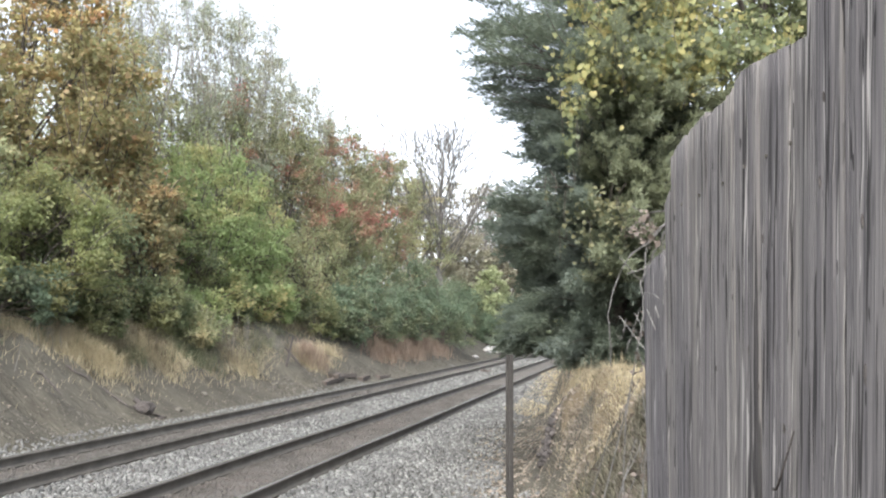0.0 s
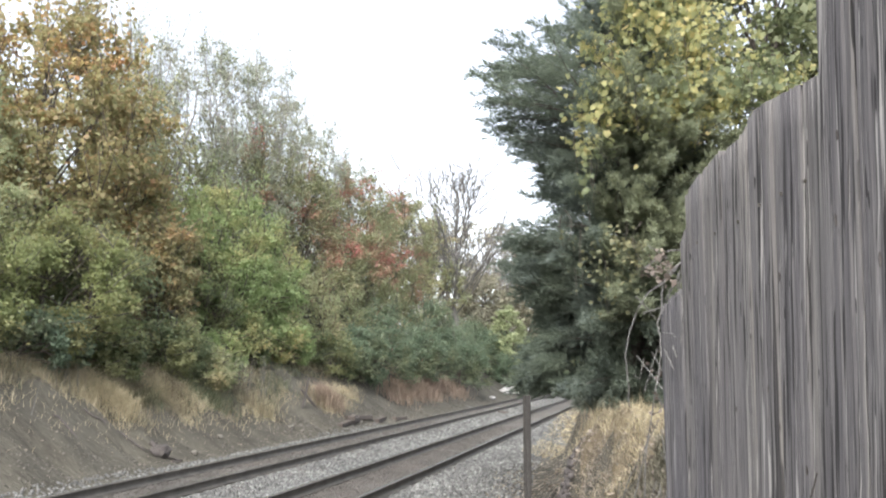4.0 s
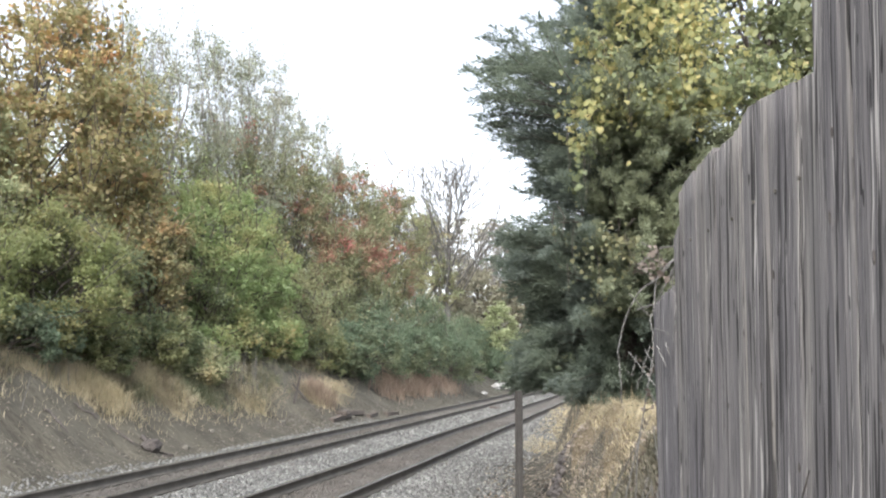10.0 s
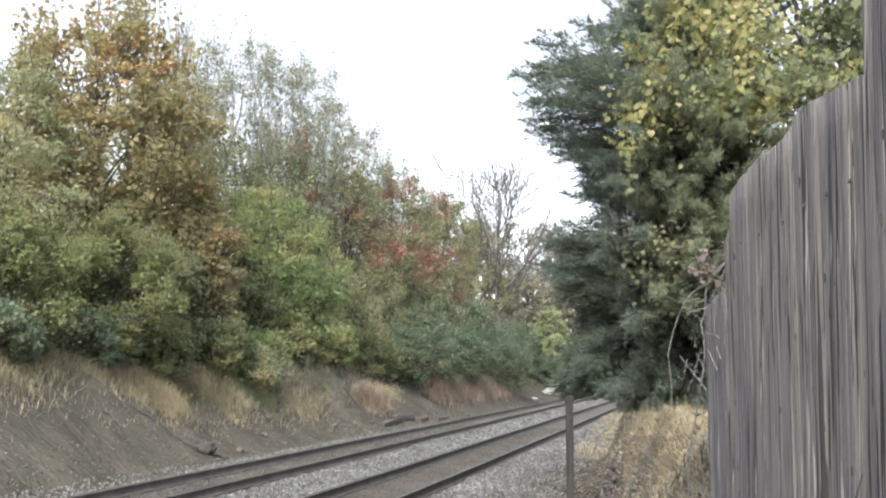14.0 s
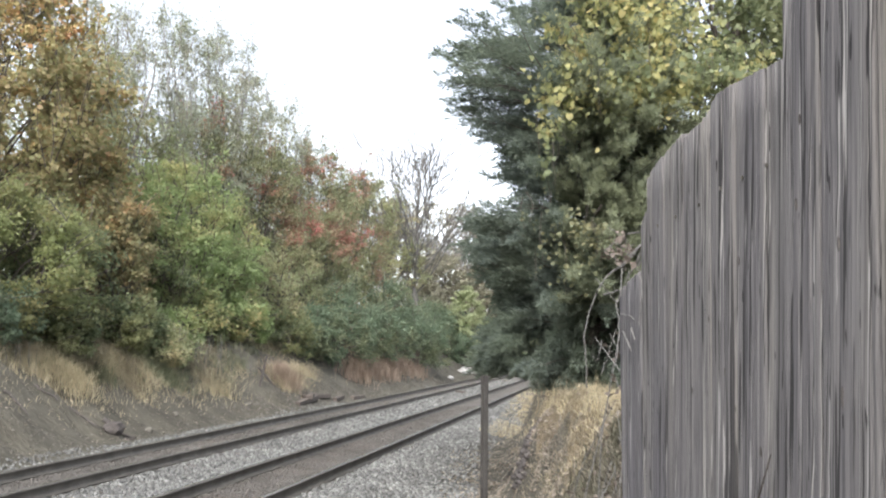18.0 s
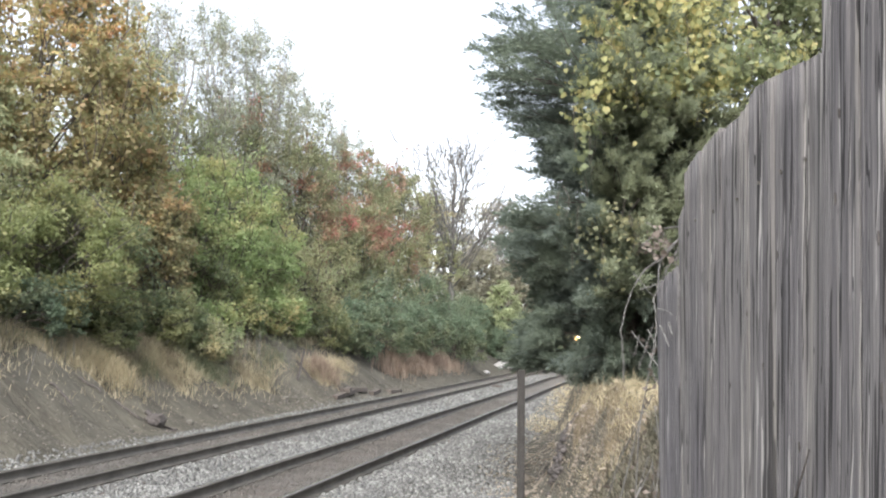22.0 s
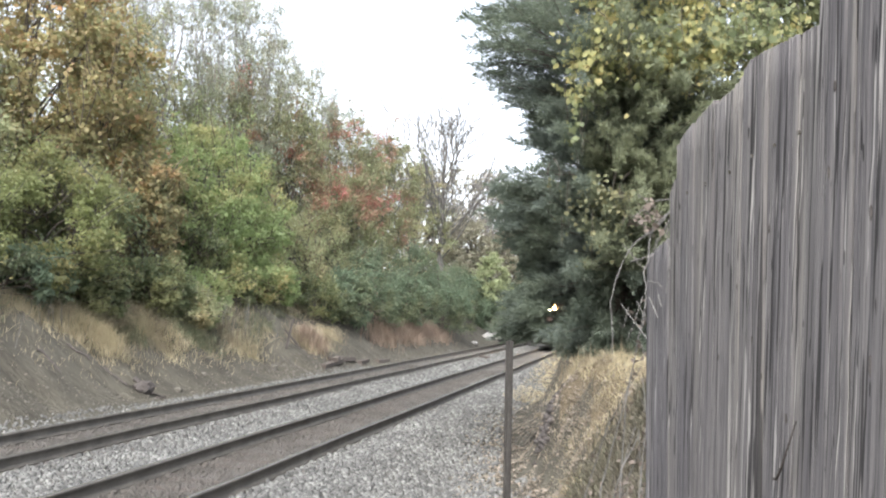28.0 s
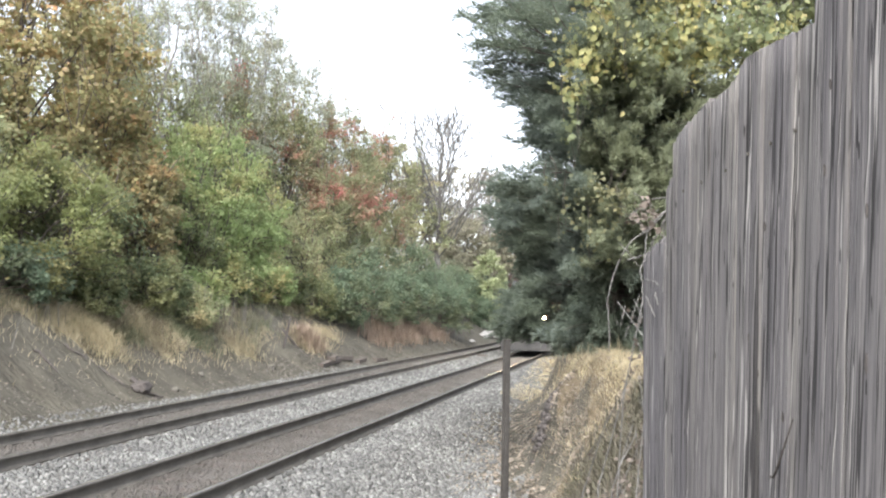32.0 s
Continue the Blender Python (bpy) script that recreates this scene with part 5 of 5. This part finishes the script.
    a = a + 3.0 * rng.random(len(a)) ** 1.4 - 0.8 * rng.random(len(a)) ** 2.5
    u, v = np.concatenate([u, a, rng.uniform(-16.0, -11.4, 2600)]), np.concatenate([v, b, rng.uniform(9, 40, 2600)])
    ok = (u < bank_toe(v) + 0.35) | (v > 9.6)
    u, v = u[ok], v[ok]
    p = np.stack([u, v, ground_height(u, v) + 0.015], -1)
    vs, fs = leaves(rng, p, 0.055, 0.55, None, 0.4, 0.1)
    vs = vs.reshape(-1, 4, 3)
    vs[..., 2] = p[:, None, 2] + (vs[..., 2] - p[:, None, 2]) * 0.55
    ob = part("leaf_litter", soup("leaf_litter", vs.reshape(-1, 3), fs), LITTER)
    ob.matrix_world = ALONG
    tagged(ob, "dead leaves and straw littering the banks", "leaf litter", kind="stuff")


build_grass()


def build_stalks():
    """Dry upright stalks of last summer's weeds on the far bank."""
    rng = np.random.default_rng(79)
    lines = []
    for a, b, p, q, n, h in ((-14.8, 26.6, 0.5, 0.6, 60, 1.3), (-14.2, 27.8, 0.4, 0.6, 40, 1.1), (-13.4, 29.6, 0.3, 0.5, 16, 0.7), (-14.9, 18.0, 0.4, 1.2, 14, 0.7)):
        for _ in range(n):
            u, v = a + rng.normal() * p, b + rng.normal() * q
            z = float(ground_height(u, v))
            k = h * rng.uniform(0.5, 1.15)
            lines.append(limb_line(rng, (u, v, z - 0.05), (u + rng.normal() * 0.14 * k, v + rng.normal() * 0.14 * k, z + k), 0.011, 0.004, 5, 0.05))
    ob = part("dead_stalks", soup("dead_stalks", *tubes(lines, 3)), DEAD_STEM)
    ob.matrix_world = ALONG
    tagged(ob, "dry brown weed stalks standing on the earth bank", "weed", kind="stuff")


build_stalks()


def build_lip():
    """Crumbling clods along the eroded lip of the near bank."""
    rng = np.random.default_rng(77)
    n = 110
    v = rng.uniform(11.7, 13.5, n)
    u = bank_toe(v) + np.interp(v, [11.7, 13.5], [0.42, 0.85]) + rng.normal(size=n) * 0.06
    bm = bmesh.new()
    bmesh.ops.create_icosphere(bm, subdivisions=1, radius=1)
    ico = np.array([p.co[:] for p in bm.verts])
    tri = np.array([[p.index for p in f.verts] for f in bm.faces])
    bm.free()
    r = rng.uniform(0.03, 0.085, n)[:, None, None]
    c = ico[None] * r * rng.uniform(0.7, 1.25, (n, len(ico), 1)) * np.array([1.0, 1.3, 0.75])
    c = c + np.stack([u, v, ground_height(u, v) + 0.02], -1)[:, None]
    f = (np.arange(n)[:, None, None] * len(ico) + tri[None]).reshape(-1, 3)
    ob = part("earth_clods", soup("earth_clods", c.reshape(-1, 3), f), KNOT)
    ob.matrix_world = ALONG
    tagged(ob, "dark crumbling clods along the eroded bank edge", "earth", kind="stuff")


build_lip()


# ---- small things ----
def build_dead_vine():
    """Dry vine stems tangled over the end of the fence, one long loop hanging free."""
    rng = np.random.default_rng(81)
    x, y = 0.535, 2.16
    root = thing("dead_vine", pose(x, y, 2.35), "tangle of dry grey vine stems over the fence end", "vine")

    def stem(points, r, label=""):
        p = np.array(points, float)
        t = np.linspace(0, len(p) - 1, 28)
        i = np.clip(t.astype(int), 0, len(p) - 2)
        f = (t - i)[:, None]
        q0, q1 = p[np.clip(i - 1, 0, None)], p[np.clip(i + 2, None, len(p) - 1)]
        q = 0.5 * ((2 * p[i]) + (p[i + 1] - q0) * f + (2 * q0 - 5 * p[i] + 4 * p[i + 1] - q1) * f ** 2 + (-q0 + 3 * p[i] - 3 * p[i + 1] + q1) * f ** 3)
        q += rng.normal(size=q.shape) * 0.0012
        part("stem", smooth(soup("stem", *tubes([(q, np.linspace(r * 0.36, r * 0.24, len(q)))], 6))), DEAD_STEM, root, label)

    stem([(0.075, 0.110, 0.239), (0.032, 0.110, 0.187), (-0.015, 0.110, 0.155), (-0.045, 0.110, 0.115), (-0.068, 0.110, 0.061), (-0.082, 0.110, 0.007), (-0.086, 0.110, -0.039), (-0.082, 0.110, -0.085), (-0.080, 0.110, -0.152)], 0.0052, "long free-hanging dry loop")
    stem([(0.084, 0.110, 0.242), (0.047, 0.110, 0.213), (0.025, 0.110, 0.179), (0.018, 0.110, 0.144), (0.015, 0.110, 0.101)], 0.0075)
    stem([(0.015, 0.110, 0.101), (0.003, 0.110, 0.073), (0.008, 0.110, 0.042), (0.009, 0.110, 0.001), (0.006, 0.110, -0.041), (-0.001, 0.110, -0.076), (-0.009, 0.110, -0.096)], 0.0062)
    stem([(-0.031, 0.110, 0.099), (-0.007, 0.110, 0.108), (0.035, 0.110, 0.120)], 0.0055)
    stem([(-0.049, 0.110, 0.143), (-0.030, 0.110, 0.119), (-0.008, 0.110, 0.093), (0.003, 0.110, 0.081)], 0.0035)
    stem([(-0.030, 0.110, 0.220), (0.004, 0.110, 0.240), (0.031, 0.110, 0.229), (0.055, 0.110, 0.238)], 0.004)
    stem([(0.036, 0.110, 0.268), (0.078, 0.110, 0.273)], 0.0048)
    stem([(-0.012, 0.110, 0.284), (0.016, 0.110, 0.264), (0.044, 0.110, 0.244)], 0.003)
    stem([(-0.038, 0.110, -0.023), (-0.047, 0.110, -0.066), (-0.053, 0.110, -0.078), (-0.066, 0.110, -0.062)], 0.0038)
    stem([(-0.041, 0.110, -0.112), (-0.026, 0.110, -0.078), (-0.017, 0.110, -0.047), (-0.005, 0.110, -0.015), (0.002, 0.110, 0.008)], 0.0042)
    stem([(-0.020, 0.110, -0.047), (0.000, 0.110, -0.067)], 0.003)
    stem([(0.075, 0.110, 0.223), (0.056, 0.110, 0.179), (0.035, 0.110, 0.140), (0.021, 0.110, 0.107)], 0.005)
    stem([(0.066, 0.110, 0.207), (0.060, 0.110, 0.176), (0.066, 0.110, 0.156), (0.047, 0.110, 0.136)], 0.0042)
    stem([(0.093, 0.110, 0.208), (0.066, 0.110, 0.183), (0.041, 0.110, 0.160), (0.027, 0.110, 0.125)], 0.0045)
    stem([(0.055, 0.110, 0.213), (0.029, 0.110, 0.191), (-0.002, 0.110, 0.166)], 0.0036)
    stem([(0.011, -0.115, 0.191), (0.011, -0.105, 0.143), (0.011, -0.126, 0.086), (0.011, -0.106, 0.045), (0.011, -0.085, 0.011)], 0.0036)
    stem([(0.008, 0.068, 0.000), (0.008, 0.025, -0.023), (0.008, -0.021, -0.052)], 0.0062)
    stem([(0.009, -0.022, 0.006), (0.009, -0.050, -0.024)], 0.005)
    stem([(0.010, 0.083, 0.046), (0.010, -0.006, 0.038), (0.010, -0.057, 0.025)], 0.003)
    p = rng.normal(size=(90, 3)) * np.array([0.026, 0.03, 0.024]) + np.array([0.019, 0.110, 0.222])
    part("withered_foliage", soup("withered_foliage", *leaves(rng, p, 0.016, 0.7)), BROWN_LEAF, root, kind="stuff")
    # a tendril clinging to a board
    t = thing("dry_tendril", pose(FENCE_X - 0.005 + fence_shift(1.388, 1.12), 1.388, 2.04), "thin dark dry tendril curling on a fence board", "vine")
    pts = [(-0.004 - 0.006 * math.sin(3 * s), -0.095 * s ** 0.75, 0.104 * s ** 1.5) for s in np.linspace(0, 1, 12)]
    part("stem", smooth(soup("stem", *tubes([(pts, np.linspace(0.0028, 0.0012, 12))], 6))), KNOT, t)


build_dead_vine()


def build_weeds_at_fence():
    rng = np.random.default_rng(83)
    for k, (x, y, wide, h, mat, label) in enumerate(((0.685, 2.85, 0.055, 1.5, BROWN_LEAF, "withered brown weed leaning on the fence end"), (0.85, 4.1, 0.2, 0.42, BROWN_LEAF, "small dark weed beside the fence"), (0.86, 5.6, 0.2, 0.42, WITHERED, "low withered weed on the bank"), (1.16, 5.4, 0.2, 0.45, WITHERED, "withered dark weed beside the fence"), (1.30, 6.0, 0.2, 0.45, BROWN_LEAF, "withered dark weed beside the fence"), (0.92, 7.2, 0.18, 0.35, BROWN_LEAF, "withered brown weed on the bank"))):
        u, v = x * CT - y * ST, x * ST + y * CT
        z = float(ground_height(u, v))
        root = thing("weed", pose(x, y, z), label, "weed")
        lines, pts = [], []
        for j in range(26):
            a, r = rng.uniform(0, 6.28), rng.uniform(0.02, wide)
            top = (math.cos(a) * r, math.sin(a) * r * 1.3, h * rng.uniform(0.5, 1.0))
            ln = limb_line(rng, (math.cos(a) * 0.03, math.sin(a) * 0.03, -0.03), top, 0.004, 0.0015, 6, 0.08)
            lines.append(ln)
            s = rng.uniform(0.25, 1.0, 26)
            base = np.array([np.interp(s, np.linspace(0, 1, 6), ln[0][:, c]) for c in range(3)]).T
            pts.append(base + rng.normal(size=base.shape) * 0.018)
        part("stalk_tuft", soup("stalk_tuft", *tubes(lines, 4)), DEAD_STEM, root, kind="stuff")
        part("foliage", soup("foliage", *leaves(rng, np.concatenate(pts), 0.020 if y < 3 else 0.028, 0.6)), mat, root, kind="stuff")


build_weeds_at_fence()


def build_line_side():
    rng = random.Random(91)
    # worn-out ties thrown down at the foot of the bank
    for k, (u, v, turn, up, length) in enumerate(((-11.75, 31.0, 4, 0.07, 2.4), (-11.95, 32.6, -10, 0.06, 2.0), (-11.7, 34.6, 8, 0.07, 1.8), (-11.85, 31.7, 16, 0.22, 1.4), (-11.65, 37.2, -3, 0.06, 1.5))):
        x, y = to_world(u, v)
        bm = box(bmesh.new(), -0.11, 0.11, -length / 2, length / 2, -0.09, 0.09, 0.018)
        for vert in bm.verts:
            vert.co += Vector((rng.uniform(-0.012, 0.012), rng.uniform(-0.03, 0.03), rng.uniform(-0.012, 0.012)))
        ob = part("discarded_tie", bm, TIE)
        ob.matrix_world = pose(x, y, float(ground_height(u, v)) + up, rng.uniform(-3, 3), rng.uniform(-6, 6), turn - TRACK)
        tagged(ob, "old dark timber tie lying beside the track", "timber", "discarded ties")
    # two leaning stakes
    for u, v, lean_, h in ((-12.85, 29.0, 12, 1.15), (-12.7, 30.0, -40, 0.95)):
        x, y = to_world(u, v)
        bm = box(bmesh.new(), -0.04, 0.04, -0.03, 0.03, -0.3, h, 0.012)
        ob = part("wooden_stake", bm, KNOT)
        ob.matrix_world = pose(x, y, float(ground_height(u, v)), 0, lean_, 20)
        tagged(ob, "short dark wooden stake leaning on the bank", "stake", "stakes on the bank")
    # dark roots bared by the rain, running down the gullies
    rg = np.random.default_rng(92)
    for u0, u1, v0, r in ((-13.3, -12.35, 18.8, 0.05), (-12.7, -11.75, 19.25, 0.075), (-12.3, -11.7, 19.0, 0.06), (-13.9, -13.2, 18.1, 0.045), (-13.6, -12.9, 16.7, 0.04)):
        us = np.linspace(u0, u1, 9)
        vs = v0 + np.cumsum(rg.normal(size=9)) * 0.05
        line = np.stack([us, vs, ground_height(us, vs) + r * 0.4], -1)
        x, y = to_world(u0, v0)
        z = float(ground_height(u0, v0))
        local = line - np.array([u0, v0, z])
        root = thing("bare_root", pose(x, y, z, 0, 0, -TRACK), "dark bare root lying in a gully of the bank", "root", "roots in the gullies")
        part("stem", smooth(soup("stem", *tubes([(local, r * rg.uniform(0.6, 1.1, 9) * np.linspace(1, 0.5, 9))], 7))), KNOT, root)
    # a torn root stump, and pale stones
    u, v = -12.1, 18.8
    x, y = to_world(u, v)
    bm = bmesh.new()
    bmesh.ops.create_icosphere(bm, subdivisions=3, radius=0.26)
    for vert in bm.verts:
        d = noise.noise(vert.co * 7) * 0.14 + noise.noise(vert.co * 19) * 0.05
        vert.co = vert.co * (1 + d * 2.2)
        vert.co.z *= 0.75
    ob = part("root_stump", bm, KNOT)
    ob.matrix_world = pose(x, y, float(ground_height(u, v)) + 0.10)
    tagged(ob, "dark torn root stump at the foot of the bank", "stump")
    for u, v, r, name, label in ((-12.0, 20.2, 0.10, "boulder", "pale rounded stone beside the track"), (-12.6, 22.6, 0.09, "boulder", "pale rounded stone beside the track"), (-12.4, 27.0, 0.15, "boulder", "pale rounded stone beside the track"), (-12.1, 66.5, 0.38, "concrete_block", "pale broken concrete block by the line"), (-12.2, 68.6, 0.5, "concrete_block", "pale broken concrete block by the line"), (-12.0, 70.4, 0.5, "concrete_block", "pale broken concrete block by the line"), (-12.0, 61.0, 0.25, "concrete_block", "pale broken concrete block by the line"), (-12.4, 77.5, 0.4, "concrete_block", "pale broken concrete block by the line")):
        bm = bmesh.new()
        bmesh.ops.create_icosphere(bm, subdivisions=2, radius=r)
        for vert in bm.verts:
            vert.co *= 1 + 0.5 * noise.noise(vert.co * (1.6 / r) + Vector((u, v, 0)))
            vert.co.z *= 0.7
        x, y = to_world(u, v)
        ob = part(name, bm, RUBBLE if name == "boulder" else PALE)
        ob.matrix_world = pose(x, y, float(ground_height(u, v)) + r * 0.35, 0, 0, rng.uniform(0, 180))
        tagged(ob, label, "stone", "pale stones along the line")
    # a scrap of timber on the ballast between the tracks
    u, v = -8.1, 44.0
    x, y = to_world(u, v)
    ob = part("timber_scrap", box(bmesh.new(), -0.28, 0.28, -0.12, 0.12, -0.05, 0.09, 0.02), TIE)
    ob.matrix_world = pose(x, y, float(ground_height(u, v)) + 0.05, 0, 6, 25)
    tagged(ob, "dark scrap of timber on the ballast", "timber")


build_line_side()


# ---- the locomotive ----
PAINT = rough_material("dull brown red locomotive paint", [(0.2, (0.014, 0.009, 0.007)), (0.5, (0.024, 0.014, 0.010)), (0.8, (0.04, 0.022, 0.015))], 1.0, 20, rough=0.5, relief=0.05)
BLACK = rough_material("sooty black steel", [(0.2, (0.012, 0.012, 0.012)), (0.5, (0.03, 0.029, 0.028)), (0.8, (0.06, 0.057, 0.053))], 1.5, 25, rough=0.6, relief=0.1)
GLASS, gnt, gp = material("dark cab glass")
gp.inputs["Base Color"].default_value = (0.02, 0.025, 0.03, 1)
gp.inputs["Roughness"].default_value = 0.08
LAMP, lnt, lp = material("lit headlamp lens")
lp.inputs["Base Color"].default_value = (1, 0.9, 0.7, 1)
lp.inputs["Emission Color"].default_value = (1, 0.78, 0.48, 1)
lp.inputs["Emission Strength"].default_value = 110.0
# glowing material for added rings that imitate the orange glare around the lamps
GLARE, bnt, bp = material("orange lamp glare")
bp.inputs["Base Color"].default_value = (0.8, 0.5, 0.25, 1)
bp.inputs["Emission Color"].default_value = (1, 0.42, 0.10, 1)
bp.inputs["Emission Strength"].default_value = 1.6


def build_locomotive():
    """Front at local y = 0, facing -y; the body runs back along +y."""
    root = thing("locomotive", pose(*to_world(-5.725, 117), 0.2, 0, 0, -TRACK), "dark red-brown and black diesel locomotive with lit headlamps", "locomotive")
    P = lambda name, bm, mat, parent=None, label="": part(name, bm, mat, parent or root, label)
    frame_ = P("underframe", box(bmesh.new(), -1.5, 1.5, 0.35, 19.5, 1.15, 1.45, 0.03), BLACK)
    bm = box(bmesh.new(), -1.45, 1.45, 0.05, 0.45, 0.12, 1.45, 0.05)
    for vtx in bm.verts:
        if vtx.co.z < 0.6 and vtx.co.y < 0.2:
            vtx.co.y -= 0.22
    P("pilot", bm, BLACK)
    P("coupler", box(bmesh.new(), -0.14, 0.14, -0.5, 0.1, 0.72, 1.0, 0.04), BLACK)
    bm = box(bmesh.new(), -0.85, 0.85, 0.9, 2.6, 1.45, 3.15, 0.12)
    P("nose", bm, PAINT)
    bm = box(bmesh.new(), -1.5, 1.5, 2.55, 4.9, 1.45, 4.35, 0.10)
    cab = P("cab", bm, PAINT)
    for s in (-1, 1):
        P("cab_window", box(bmesh.new(), s * 0.75 - 0.48, s * 0.75 + 0.48, 2.53, 2.56, 3.3, 3.95, 0.01), GLASS, cab)
        P("side_window", box(bmesh.new(), s * 1.5 - 0.012, s * 1.5 + 0.012, 3.1, 4.3, 3.2, 3.9, 0.005), GLASS, cab)
    P("hood", box(bmesh.new(), -0.95, 0.95, 4.9, 18.6, 1.45, 4.2, 0.08), PAINT)
    P("fuel_tank", box(bmesh.new(), -1.3, 1.3, 7.8, 12.0, 0.25, 1.15, 0.12), BLACK)

    def lamp(name, x, y, z, r):
        bm = bmesh.new()
        bmesh.ops.create_cone(bm, cap_ends=True, segments=20, radius1=r * 1.35, radius2=r * 1.2, depth=0.14, matrix=pose(x, y + 0.06, z, 90, 0, 0))
        can = P(name, bm, BLACK)
        bm = bmesh.new()
        bmesh.ops.create_uvsphere(bm, u_segments=16, v_segments=10, radius=r)
        bmesh.ops.transform(bm, verts=bm.verts, matrix=pose(x, y - 0.015, z) @ Matrix.Diagonal((1, 0.3, 1, 1)))
        P("lens", bm, LAMP, can)
        # added ring around the lens, glowing as its halo
        bm = bmesh.new()
        bmesh.ops.create_cone(bm, cap_ends=False, segments=20, radius1=r * 1.75, radius2=r * 1.05, depth=0.05, matrix=pose(x, y - 0.02, z, -90, 0, 0))
        P("glare_ring", bm, GLARE, can)

    for s in (-1, 1):
        lamp("headlamp", s * 0.19, 0.86, 2.62, 0.125)
        lamp("ditch_lamp", s * 0.85, 0.10, 1.88, 0.07)
    for s in (-1, 1):
        rail = [([(s * 1.42, 0.4, 1.45), (s * 1.42, 0.4, 2.45), (s * 0.5, 0.4, 2.45), (s * 0.5, 0.4, 1.45)], [0.02] * 4)]
        P("handrail", soup("handrail", *tubes(rail, 6)), PAINT)
        for z in (0.35, 0.7, 1.05):
            P("step", box(bmesh.new(), s * 1.25 - 0.22, s * 1.25 + 0.22, -0.12, 0.10, z, z + 0.03, 0.005), BLACK)
    for y0 in (2.2, 14.2):
        for s in (-1, 1):
            P("truck_frame", box(bmesh.new(), s * 1.05 - 0.08, s * 1.05 + 0.08, y0 - 0.3, y0 + 3.6, 0.45, 0.85, 0.04), BLACK)
        for k in range(3):
            bm = bmesh.new()
            for s in (-1, 1):
                bmesh.ops.create_cone(bm, cap_ends=True, segments=28, radius1=0.51, radius2=0.49, depth=0.13, matrix=pose(s * 0.75, y0 + 0.15 + k * 1.6, 0.51, 0, 90, 0))
            bmesh.ops.create_cone(bm, cap_ends=True, segments=12, radius1=0.09, radius2=0.09, depth=1.4, matrix=pose(0, y0 + 0.15 + k * 1.6, 0.51, 0, 90, 0))
            P("wheelset", bm, RUST)
    return root


locomotive = build_locomotive()


def motions():
    """The locomotive rolls slowly towards the camera along the near track."""
    rows = []
    for t, v in ((0.0, 117.0), (8.0, 99.0), (16.0, 81.0), (24.0, 63.0), (28.0, 54.5), (30.0, 49.8), (32.0, 44.5)):
        rows.append((t, pose(*to_world(-5.725, v), 0.2, 0, 0, -TRACK)))
    walk(locomotive, rows)


motions()
